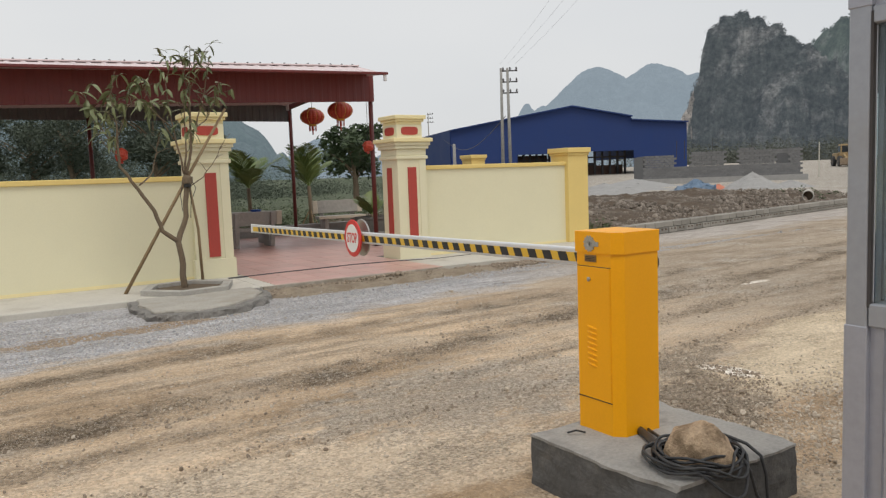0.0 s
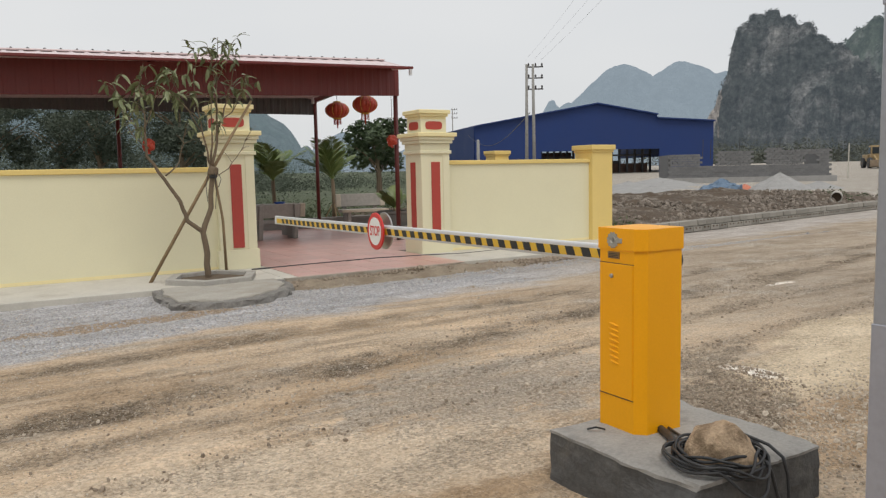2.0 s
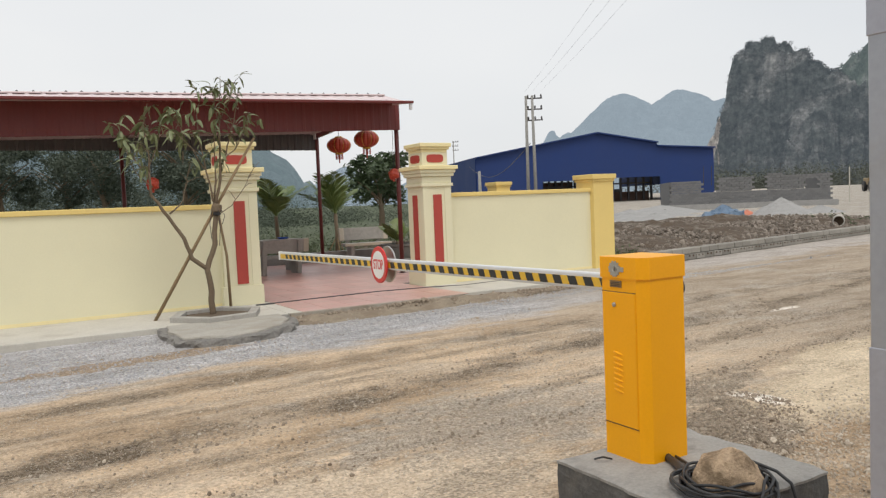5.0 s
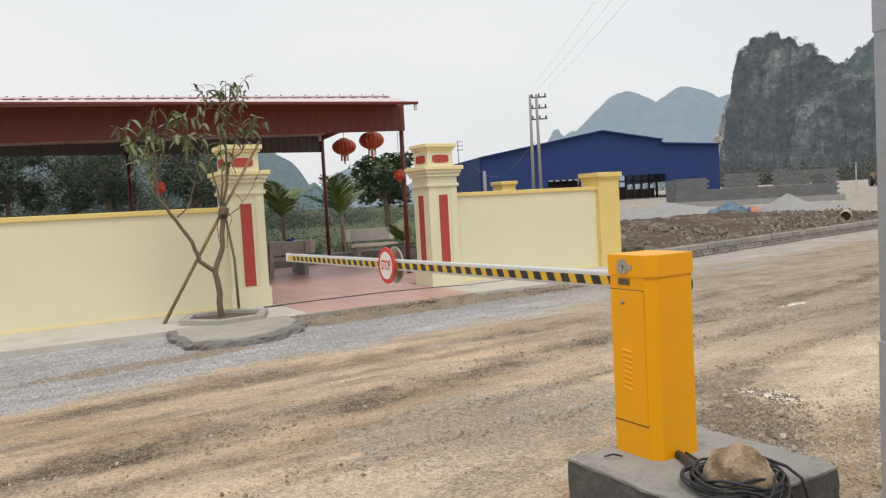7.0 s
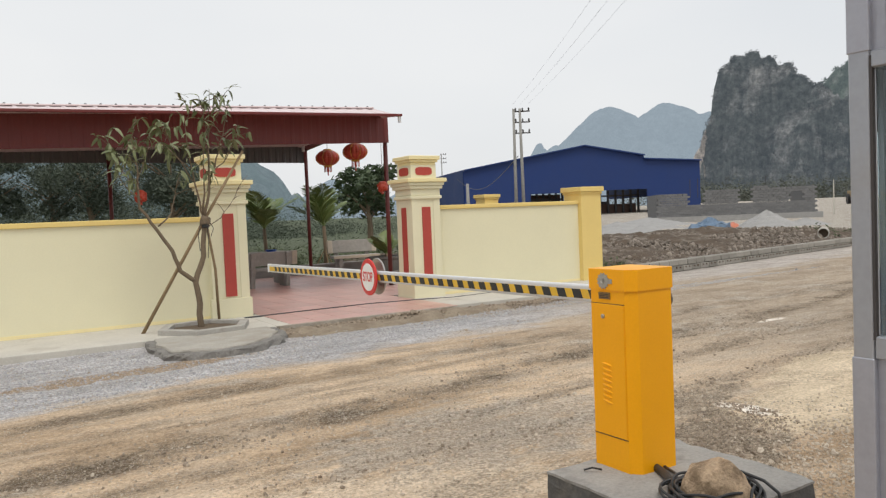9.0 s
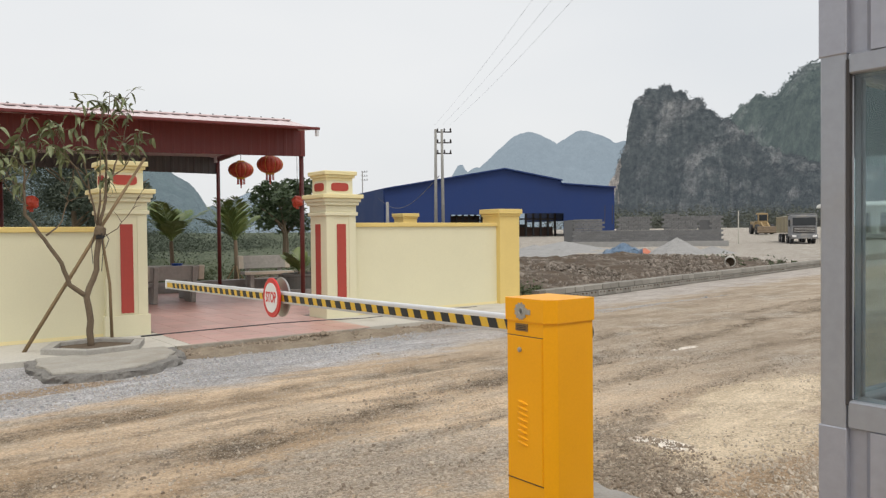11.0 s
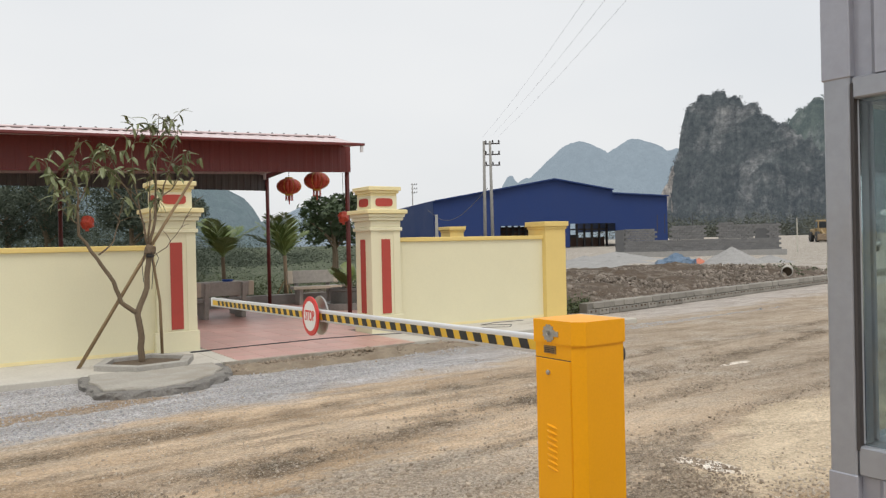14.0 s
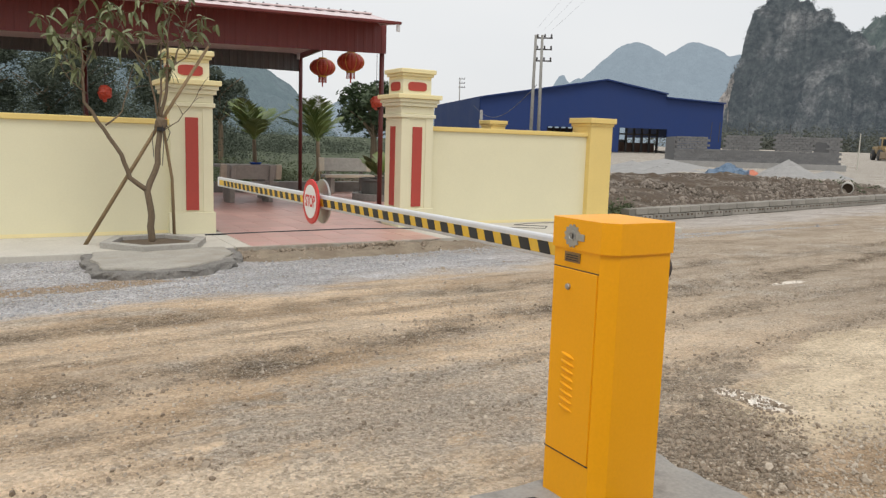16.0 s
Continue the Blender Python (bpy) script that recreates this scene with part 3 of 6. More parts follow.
# ---- pavement in front of the gate, and the tiled yard ----
pav = thing("pavement", "pale concrete strip along the garden wall", "pavement", kind="structure")
part("slab", box(-22, 10.12, -0.1, 2.30, 11.70, 0.085, 0.012), M["concrete_light"], pav)
part("slab", box(5.18, 10.20, -0.1, 10.4, 11.74, 0.088, 0.012), M["concrete_light"], pav)
yard = thing("yard_floor", "pink glazed tile floor of the open pavilion", "floor", kind="structure")
part("bed", box(2.302, 10.08, -0.1, 5.178, 11.75, 0.083), M["concrete_light"], yard)
part("bed", box(-6.0, 11.95, -0.1, 9.2, 19.5, 0.083), M["mortar"], yard)
part("bed", box(2.40, 11.75, -0.1, 5.33, 11.95, 0.083), M["mortar"], yard)
part("step_nosing", box(2.30, 10.04, -0.1, 5.18, 10.079, 0.088, 0.006), M["concrete_dirty"], yard)
ramp = thing("planter_ramp", "rough grey concrete patch below the tree bed", "concrete patch", kind="structure")
rough_edge = mat("broken_dark_concrete", (0.20, 0.19, 0.175), 0.95, 0.4, 7, 40, 1.0, 0.03, stain=(0.30, 0.28, 0.25), stain_at=(0.55, 0.7))
outline = [(0.52, 8.80), (0.8, 8.62), (1.45, 8.62), (1.92, 8.98), (2.2, 9.5), (2.25, 10.11), (0.55, 10.11), (0.50, 9.5)]
for name, z0, z1, m, k, amp in (("broken_edge", -0.05, 0.078, rough_edge, 1.02, 0.06), ("patch", 0.04, 0.098, mat("dusty_concrete_patch", (0.36, 0.34, 0.30), 0.92, 0.22, 3, 40, 0.5, 0.008, stain=(0.30, 0.27, 0.225), stain_at=(0.45, 0.7)), 0.90, 0.045)):
    b = prism([(1.35 + (x - 1.35) * k, 10.11 + (y - 10.11) * k) for x, y in outline], z0, z1, 0.02)
    bmesh.ops.subdivide_edges(b, edges=b.edges[:], cuts=7, use_grid_fill=True)
    bmesh.ops.triangulate(b, faces=[f for f in b.faces if len(f.verts) > 4])
    for v in b.verts:
        w = Vector((noise.fractal(v.co * 6, 1, 2, 3), noise.fractal(v.co * 6 + Vector((9, 0, 0)), 1, 2, 3), 0.4 * noise.noise(v.co * 6 + Vector((0, 7, 0)))))
        v.co += w * amp * (1 if v.co.y < 10.0 else 0)
        if name == "broken_edge" and v.co.z > 0.03:
            v.co.z = min(v.co.z, 0.088)
    part(name, b, m, ramp)


# ---- barrier ----
def barrier():
    t = thing("barrier_gate", "orange-yellow boom barrier, closed, striped boom across the road", "barrier", pose(1.53, 2.44, 0.25))
    hx, hy, c = 0.14, 0.145, 0.045
    foot = [(-hx + c, -hy), (hx - 0.012, -hy), (hx, -hy + 0.012), (hx, hy - 0.012), (hx - 0.012, hy), (-hx + 0.012, hy), (-hx, hy - 0.012), (-hx, -hy + c)]
    part("cabinet", prism(foot, 0.0, 0.895), M["yellow"], t)
    o = 0.006
    hood = [(x + math.copysign(o, x), y + math.copysign(o, y)) for x, y in foot]
    b = prism(hood, 0.887, 0.990)
    top = [e for e in b.edges if all(v.co.z > 0.985 for v in e.verts) and len(e.link_faces) == 2 and e.calc_face_angle(0) > 0.5]
    bmesh.ops.bevel(b, geom=top, offset=0.032, segments=2, affect="EDGES", profile=0.55)
    part("hood", b, M["yellow"], t)
    door = part("service_door", box(-hx - 0.004, -hy + c + 0.006, 0.165, -hx - 0.0005, hy - 0.016, 0.818, 0.0015), M["yellow"], t)
    part("door_gap", box(-hx - 0.0028, -hy + c + 0.002, 0.1605, -hx - 0.0003, hy - 0.010, 0.165), M["black"], t, "dark gap below the door")
    part("door_gap", box(-hx - 0.0024, -hy + c + 0.002, 0.818, -hx - 0.0003, hy - 0.012, 0.8215), M["black"], t, "dark gap above the door")
    for k in range(8):
        z = 0.332 + k * 0.0265
        b = bmesh.new()
        bmesh.ops.create_uvsphere(b, u_segments=12, v_segments=8, radius=1)
        moved(b, pose(-hx - 0.003, 0.030, z, 9, 0, 0) @ Matrix.Diagonal((0.008, 0.036, 0.0075, 1)))
        part("louvre", b, M["yellow"], door, smooth=True)
    part("lock", moved(lathe([(0.011, 0), (0.011, 0.006), (0.008, 0.009), (0.003, 0.009)], 16), pose(-hx - 0.004, 0.045, 0.757, 0, -90, 0)), M["steel"], door, "round steel lock")
    # the maker's mark: a plain cog with a small arm
    gear = bmesh.new()
    out = []
    for k in range(48):
        r = 0.040 if (k // 2) % 2 else 0.034
        out.append((r * math.cos(2 * math.pi * k / 48), r * math.sin(2 * math.pi * k / 48)))
    gear = prism(out, 0, 0.004)
    box(0.0, -0.013, 0.0, 0.062, 0.010, 0.0045, 0.001, 1, gear)
    moved(gear, pose(-hx - o, 0.035, 0.932, 0, -90, 0) @ pose(0, 0, 0, 0, 0, -90))
    part("emblem", gear, M["steel"], t, "grey metal cog emblem")
    part("emblem_centre", moved(lathe([(0.019, 0), (0.019, 0.0065), (0.012, 0.0066), (0.011, 0.0045), (0.004, 0.0045)], 20), pose(-hx - o, 0.035, 0.932, 0, -90, 0)), M["steel"], t)
    plate = part("name_plate", box(-hx - 0.004, -0.005, 0.842, -hx - 0.0005, 0.075, 0.876, 0.001), mat("bronze_plate", (0.25, 0.15, 0.06), 0.45, 0.3, 30, 90, 0.1, 0.001, metal=0.4), t, "small bronze name plate")
    for z in (0.866, 0.858, 0.850):
        part("writing_bar", box(-hx - 0.0052, 0.004, z - 0.0016, -hx - 0.0041, 0.066, z + 0.0016), M["black"], plate)
    # hub and boom, on the road side of the cabinet
    part("hub", moved(lathe([(0.046, 0), (0.046, 0.010), (0.040, 0.016), (0.030, 0.020), (0.015, 0.020)], 24), pose(hx, -0.035, 0.80, 0, 90, 0)), M["black"], t, "black rubber hub")
    run = thing("boom", "white aluminium boom with black and yellow stripes", "")
    run.parent = t
    L = 6.22
    run.matrix_basis = pose(hx + 0.047, -0.02, 0.818, -0.65, 0, -0.26)
    part("tube", box(-0.022, 0.0, -0.048, 0.022, L, 0.048, 0.010, 2), M["alu"], run)
    part("tape", box(-0.0245, 0.1, -0.030, -0.0225, L - 0.06, 0.022), M["tape_yellow"], run, "yellow reflective tape")
    sb = bmesh.new()
    vs = [sb.verts.new((-0.0262 + dx, y, z)) for dx in (0, 0.002) for y, z in ((0.0, -0.030), (0.074, -0.030), (0.096, 0.022), (0.022, 0.022))]
    for f in ((0, 1, 2, 3), (7, 6, 5, 4), (0, 4, 5, 1), (1, 5, 6, 2), (2, 6, 7, 3), (3, 7, 4, 0)):
        sb.faces.new([vs[i] for i in f])
    stripe = mesh_of("stripe", sb, M["tape_black"])
    y = 0.14
    while y < L - 0.25:
        shared("stripe", stripe, run, pose(0, y, 0))
        y += 0.14
    part("end_cap", box(-0.024, L, -0.05, 0.024, L + 0.015, 0.05, 0.004), M["white"], run)
    part("clamp", moved(lathe([(0.046, -0.026), (0.052, -0.022), (0.052, 0.022), (0.046, 0.026)], 28), pose(0, -0.01, 0, 0, 90, 0)), M["dark_inside"], run, "round dark steel boom clamp")
    ys = 3.34
    disc = part("sign_disc", moved(lathe([(0.158, 0), (0.162, 0.004), (0.162, 0.012), (0.158, 0.016)], 40), pose(-0.042, ys, -0.005, 0, -90, 0)), M["sign_red"], run, "round red stop sign")
    part("sign_face", moved(lathe([(0.122, 0), (0.122, 0.002)], 40), pose(-0.0585, ys, -0.005, 0, -90, 0)), M["white"], disc)
    part("sign_back", moved(lathe([(0.158, 0), (0.162, 0.004), (0.162, 0.012), (0.158, 0.016)], 40), pose(0.028, ys, -0.005, 0, 90, 0)), M["steel"], run, "grey back disc")
    part("sign_bracket", box(-0.045, ys - 0.03, -0.055, 0.045, ys + 0.03, 0.055, 0.004), M["steel"], run)
    cu = bpy.data.curves.new("lettering", "FONT")
    cu.body, cu.size, cu.extrude, cu.align_x, cu.align_y = "STOP", 0.088, 0.0008, "CENTER", "CENTER"
    cu.offset = 0.0018
    tmp = new("tmp", cu)
    dg = bpy.context.evaluated_depsgraph_get()
    me = bpy.data.meshes.new_from_object(tmp.evaluated_get(dg))
    bpy.data.objects.remove(tmp)
    me.materials.clear()
    me.materials.append(M["sign_red"])
    word = new("lettering", me)
    word.parent = disc
    word.matrix_basis = Matrix.Translation((-0.0615, ys, -0.005)) @ Matrix(((0, 0, -1, 0), (-1, 0, 0, 0), (0, 1, 0, 0), (0, 0, 0, 1))) @ Matrix.Diagonal((0.92, 1.35, 1, 1))
    word["label"] = "red STOP lettering"
    return t


barrier()


def rough_block():
    t = thing("concrete_footing", "rough concrete footing block, shade and damp painted into its sides, paler lit top", "footing")
    # one concrete: shade and damp painted into the sides, a paler lit top
    dark = mat("shaded_damp_concrete", (0.088, 0.086, 0.083), 0.9, 0.3, 5, 45, 0.8, 0.01, stain=(0.17, 0.16, 0.145), stain_at=(0.55, 0.75))
    for name, z0, z1, m, grow in (("block", -0.08, 0.232, dark, 0.0), ("skim_coat", 0.234, 0.252, mat("lit_top_concrete", (0.31, 0.30, 0.28), 0.92, 0.22, 5, 60, 0.6, 0.006, stain=(0.17, 0.165, 0.155), stain_at=(0.52, 0.70)), 0.003)):
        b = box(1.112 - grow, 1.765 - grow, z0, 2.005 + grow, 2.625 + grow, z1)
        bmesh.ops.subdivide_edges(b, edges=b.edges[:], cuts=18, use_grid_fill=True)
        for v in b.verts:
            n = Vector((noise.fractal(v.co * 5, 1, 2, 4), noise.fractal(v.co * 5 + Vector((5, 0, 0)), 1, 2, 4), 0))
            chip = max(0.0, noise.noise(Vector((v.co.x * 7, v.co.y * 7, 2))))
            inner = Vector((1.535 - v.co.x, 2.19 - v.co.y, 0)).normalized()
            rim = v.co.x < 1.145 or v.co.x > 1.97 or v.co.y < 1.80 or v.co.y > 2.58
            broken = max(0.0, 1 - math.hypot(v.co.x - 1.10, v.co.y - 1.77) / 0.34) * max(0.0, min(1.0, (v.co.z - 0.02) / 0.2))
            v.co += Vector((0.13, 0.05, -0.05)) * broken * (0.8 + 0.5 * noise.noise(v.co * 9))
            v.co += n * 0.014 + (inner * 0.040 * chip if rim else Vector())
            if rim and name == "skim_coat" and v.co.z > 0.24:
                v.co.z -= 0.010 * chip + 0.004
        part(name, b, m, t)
    for k, q in enumerate(([(1.24, 2.50, 0.262), (1.27, 2.47, 0.275), (1.31, 2.45, 0.262)],)):
        part("wire_stub", tube(q, 0.005, 5), M["black"], t, "rusty wire stub in the concrete")
    return t


rough_block()

def broken_stone(corners, seed):
    """A split stone: the hull of its corners, with rough faces and worn edges."""
    b = bmesh.new()
    for q in corners:
        b.verts.new(q)
    hull = bmesh.ops.convex_hull(b, input=b.verts[:])
    bmesh.ops.delete(b, geom=[v for v in hull["geom_interior"] if isinstance(v, bmesh.types.BMVert)], context="VERTS")
    bmesh.ops.bevel(b, geom=b.edges[:], offset=0.008, segments=1, affect="EDGES")
    bmesh.ops.triangulate(b, faces=b.faces[:])
    bmesh.ops.subdivide_edges(b, edges=b.edges[:], cuts=3, use_grid_fill=True)
    for v in b.verts:
        v.co += Vector([noise.fractal(v.co * 16 + Vector((seed + 5 * k, 0, 0)), 1, 2, 4) for k in range(3)]) * 0.010
    return b


stone = broken_stone([(-0.150, -0.06, 0), (-0.13, 0.09, 0), (0.13, 0.10, 0), (0.160, -0.04, 0), (0.05, -0.12, 0), (-0.09, -0.11, 0),
                      (-0.135, -0.02, 0.095), (-0.11, 0.06, 0.125), (-0.02, -0.06, 0.135), (0.0, 0.06, 0.175), (0.06, 0.0, 0.170), (0.11, 0.05, 0.10), (0.125, -0.04, 0.06)], 3)
tagged(part("boulder", moved(stone, pose(1.480, 1.905, 0.258, 0, 0, -51) @ Matrix.Diagonal((1.02, 1.0, 0.93, 1))), M["boulder"]), "rough ochre limestone lump resting on the footing", "rock")


def cable_coil():
    t = thing("cable_coil", "coil of black electric cable round the stone", "cable")
    def lie(x, y, z):
        """Height of a cable at x, y: it sags over the front edge of the footing."""
        return z - 1.3 * max(0.0, 1.765 - y)
    for k in range(9):
        r, pts = 0.160 + 0.0075 * k, []
        cx, cy = 1.490 - 0.004 * k + 0.010 * math.sin(2.3 * k), 1.935 - 0.004 * k
        for i in range(41):
            a = 2 * math.pi * i / 40
            rr = r + 0.014 * math.sin(2 * a + 1.3 * k) + 0.008 * math.sin(5 * a + 2 * k)
            x, y = cx + rr * math.cos(a), cy + rr * 0.92 * math.sin(a)
            pts.append((x, y, lie(x, y, 0.264 + 0.014 * ((k * 2) % 4) + 0.010 * math.sin(3 * a + k))))
        part("loop", tube(pts, 0.0066, 7), M["cable"], t, smooth=True)
    part("conduit", tube([(1.53, 2.31, 0.268), (1.50, 2.24, 0.270), (1.45, 2.15, 0.272), (1.40, 2.07, 0.270)], 0.019, 10), M["cable"], t, "thick grey cable conduit", smooth=True)
    ends = [[(1.58, 2.30, 0.262), (1.53, 2.18, 0.268), (1.44, 2.09, 0.275), (1.34, 2.0, 0.272)],
            [(1.55, 1.98, 0.30), (1.64, 1.90, 0.33), (1.69, 1.82, 0.30), (1.70, 1.755, 0.262), (1.71, 1.735, 0.18), (1.70, 1.72, 0.08), (1.72, 1.68, 0.012)],
            [(1.58, 1.75, 0.27), (1.60, 1.735, 0.22), (1.62, 1.72, 0.12), (1.66, 1.69, 0.03), (1.80, 1.62, 0.015), (2.1, 1.5, 0.012)]]
    for e in ends:
        pts = []
        for a, c in zip(e, e[1:]):
            pts += [Vector(a).lerp(Vector(c), f) for f in (0, 0.5)]
        pts.append(Vector(e[-1]))
        part("loose_end", tube(pts, 0.0075, 7), M["cable"], t, smooth=True)


cable_coil()


# ---- guard booth beside the camera ----
def booth():
    t = thing("guard_booth", "grey steel-clad guard booth with aluminium windows", "booth")
    x0, y1, x1, y0 = 0.375, 0.600, 1.96, -1.35
    zs, zt, zr = 1.215, 1.835, 2.45
    f = 0.044
    # cladding: the side by the camera, then the others
    def sheet(length, z0, z1, m):
        return part("cladding", moved(ribbed(length, z1 - z0, 0.11, 0.012), m @ pose(0, 0, z0)), M["galv"], t, "ribbed galvanised cladding")
    for z0, z1 in ((0.06, zs - 0.02), (zt, zr)):
        sheet(y1 - y0, z0, z1, pose(x0, y1, 0, 0, 0, -90))
        sheet(x1 - x0, z0, z1, pose(x0, y0, 0))
        sheet(x1 - x0, z0, z1, pose(x1, y1, 0, 0, 0, 180))
        sheet(y1 - y0, z0, z1, pose(x1, y0, 0, 0, 0, 90))
    g = 0.013
    for x in (x0 - g, x1 - f + g):
        for y in (y0 - g, y1 - f + g):
            part("corner_post", box(x, y, 0, x + f, y + f, zr, 0.003), M["alu_frame"], t)
            part("post_sleeve", box(x - 0.002, y - 0.002, zt, x + f + 0.004, y + f + 0.002, zr, 0.002), M["galv"], t)
            part("post_sleeve", box(x - 0.002, y - 0.002, 0, x + f + 0.004, y + f + 0.002, zs - 0.02, 0.002), M["galv"], t)
    part("gasket", box(x0 - g + 0.001, y1 - f + g - 0.006, zs + 0.02, x0 + 0.01, y1 - f + g - 0.0005, zt - 0.01), M["dark_inside"], t, "dark rubber gasket")
    part("roof", box(x0 - 0.1, y0 - 0.1, zr, x1 + 0.1, y1 + 0.1, zr + 0.06, 0.01), M["galv"], t)
    part("floor_plate", box(x0, y0, 0.0, x1, y1, 0.06), M["galv"], t)
    glass, nt, p = base_mat("tinted_window_glass", 0.02)
    p.inputs["Base Color"].default_value = (0.66, 0.75, 0.76, 1)
    p.inputs["Transmission Weight"].default_value, p.inputs["IOR"].default_value = 1.0, 1.45
    def window(axis, c, a0, a1, n):
        w = thing("window", "sliding aluminium window with tinted glass", "")
        w.parent = t
        def bar(a, b, z0, z1, k=0.0):
            if axis == "x":
                part("frame", box(c + k, a, z0, c + f - k, b, z1, 0.003), M["alu_frame"], w)
            else:
                part("frame", box(a, c + k, z0, b, c + f - k, z1, 0.003), M["alu_frame"], w)
        bar(a0, a1, zs - 0.02, zs + 0.028, -0.004)
        bar(a0, a1, zt - 0.035, zt, -0.004)
        step = (a1 - a0) / n
        for k in range(n):
            s, e = a0 + k * step, a0 + (k + 1) * step
            bar(s, s + 0.006, zs + 0.028, zt - 0.035, 0.006)
            bar(e - 0.006, e, zs + 0.028, zt - 0.035, 0.006)
            z0, z1 = zs + 0.0285, zt - 0.0355
            g = box(c + 0.008, s + 0.0065, z0, c + 0.012, e - 0.0065, z1) if axis == "x" else box(s + 0.0065, c + 0.020, z0, e - 0.0065, c + 0.024, z1)
            pane = part("pane", g, glass, w)
            pane.visible_shadow = False
    window("x", x0 - 0.008, y0 + f, y1 - f + 0.011, 2)
    window("x", x1 - f, y0 + f, y1 - f, 2)
    window("y", y1 - f, x0 + f, x1 - f, 2)
    for k in range(6):
        part("screw", moved(lathe([(0.008, 0), (0.008, 0.004), (0.004, 0.007)], 10), pose(x0 - 0.002, y1 - 0.02 - 0.075 * (k % 3), (1.87 if k % 2 else 1.12) + 0.07 * (k // 2 % 2), 0, -90, 0)), M["steel"], t)
    return t


booth()
chair = thing("office_chair", "blue fabric chair inside the booth", "chair", pose(0.95, 0.18, 0.06))
part("backrest", box(-0.20, 0.16, 0.78, 0.20, 0.22, 1.27, 0.05, 3), mat("blue_fabric", (0.02, 0.09, 0.22), 0.8, 0.2, 12, 90, 0.3, 0.002), chair)
part("seat", box(-0.21, -0.22, 0.42, 0.21, 0.20, 0.50, 0.03, 2), bpy.data.materials["blue_fabric"], chair)
part("back_bracket", box(-0.03, 0.2, 0.42, 0.03, 0.235, 0.9, 0.005), M["black"], chair)
part("gas_lift", tube([(0, 0, 0.06), (0, 0, 0.42)], 0.03, 10), M["black"], chair)
for k in range(5):
    a = 2 * math.pi * k / 5
    part("leg", tube([(0, 0, 0.08), (0.28 * math.cos(a), 0.28 * math.sin(a), 0.03)], [0.025, 0.015], 8), M["black"], chair)


# ---- open pavilion ----
def pavilion():
    t = thing("pavilion", "open steel pavilion with a maroon sheet roof", "pavilion", pose(0, 0, 0))
    xl, xr = -9.0, 6.42
    drop = 0.029
    def zx(z, x):
        return z - drop * (6.4 - x)
    def ez(z, x):
        return z - 0.021 * (6.3 - x)
    fas = ribbed(xr - xl, 0.60, 0.19, 0.009)
    moved(fas, pose(xl, 14.40, 3.165))
    for v in fas.verts:
        v.co.z = zx(v.co.z, v.co.x)
    part("fascia", fas, M["red_sheet"], t, "maroon ribbed fascia sheet")
    back = moved(ribbed(xr - xl, 0.47, 0.19, 0.02), pose(xl, 19.20, 3.12))
    part("back_fascia", back, M["grey_sheet"], t, "grey ribbed back fascia sheet, darkened in colour for the roof's shade")
    # roof: front slope up to the ridge, back slope down
    b = bmesh.new()
    prof = [(13.58, 3.655), (14.55, 3.905), (19.9, 3.55)]
    xs = []
    x = xl - 0.3
    while x < 6.40:
        xs += [(x, 0), (x + 0.15, 0), (x + 0.17, 0.015), (x + 0.22, 0.015), (x + 0.24, 0)]
        x += 0.25
    xs = [(min(a, 6.28), h) for a, h in xs]
    top = [[b.verts.new((a, y, (ez if y < 14 else zx)(z, a) + h)) for a, h in xs] for y, z in prof]
    low = [[b.verts.new((a, y, (ez if y < 14 else zx)(z, a) - 0.035)) for a, h in xs] for y, z in prof]
    for g in (top[1], low[1]):
        for v in g:
            if v.co.x > 6.12:
                v.co.z -= 0.16 * (v.co.x - 6.12) / 0.16
    for g, s in ((top, 1), (low, -1)):
        for r0, r1 in zip(g, g[1:]):
            for k in range(len(xs) - 1):
                b.faces.new((r0[k], r0[k + 1], r1[k + 1], r1[k])[::s])
    for i in (0, 2):
        for k in range(len(xs) - 1):
            b.faces.new((low[i][k], low[i][k + 1], top[i][k + 1], top[i][k]))
    for k in (0, len(xs) - 1):
        for i in (0, 1):
            b.faces.new((low[i][k], top[i][k], top[i + 1][k], low[i + 1][k]))
    part("roof", b, M["roof_sheet"], t, "faded red ribbed roof sheet")
    g = box(xl - 0.3, 13.50, 3.612, 6.30, 13.585, 3.662, 0.008)
    bmesh.ops.subdivide_edges(g, edges=[e for e in g.edges if abs(e.verts[0].co.x - e.verts[1].co.x) > 1], cuts=2)
    for v in g.verts:
        v.co.z = ez(v.co.z, v.co.x)
    part("eave_trim", g, M["red_sheet"], t, "maroon eave trim")
    part("downpipe_stub", tube([(6.25, 13.55, 3.61), (6.25, 13.55, 3.49)], 0.035, 12), M["alu"], t, "short grey drain stub")
    part("downpipe_stub", tube([(6.25, 19.0, 3.60), (6.25, 19.0, 3.40)], 0.04, 12), M["alu"], t, "short grey drain stub")
    rc = box(xl - 0.3, 14.45, 3.905, 6.13, 14.65, 3.935, 0.008)
    bmesh.ops.subdivide_edges(rc, edges=[e for e in rc.edges if abs(e.verts[0].co.x - e.verts[1].co.x) > 1], cuts=2)
    for v in rc.verts:
        v.co.z = zx(v.co.z, v.co.x)
    part("ridge_cap", rc, M["roof_sheet"], t)
    screw = mesh_of("ridge_screw", lathe([(0.022, 0), (0.022, 0.02), (0.012, 0.03)], 8), M["grey_sheet"])
    for k in range(44):
        x = 6.0 - 0.25 * k
        shared("ridge_screw", screw, t, pose(x, 14.50, zx(3.93, x)))
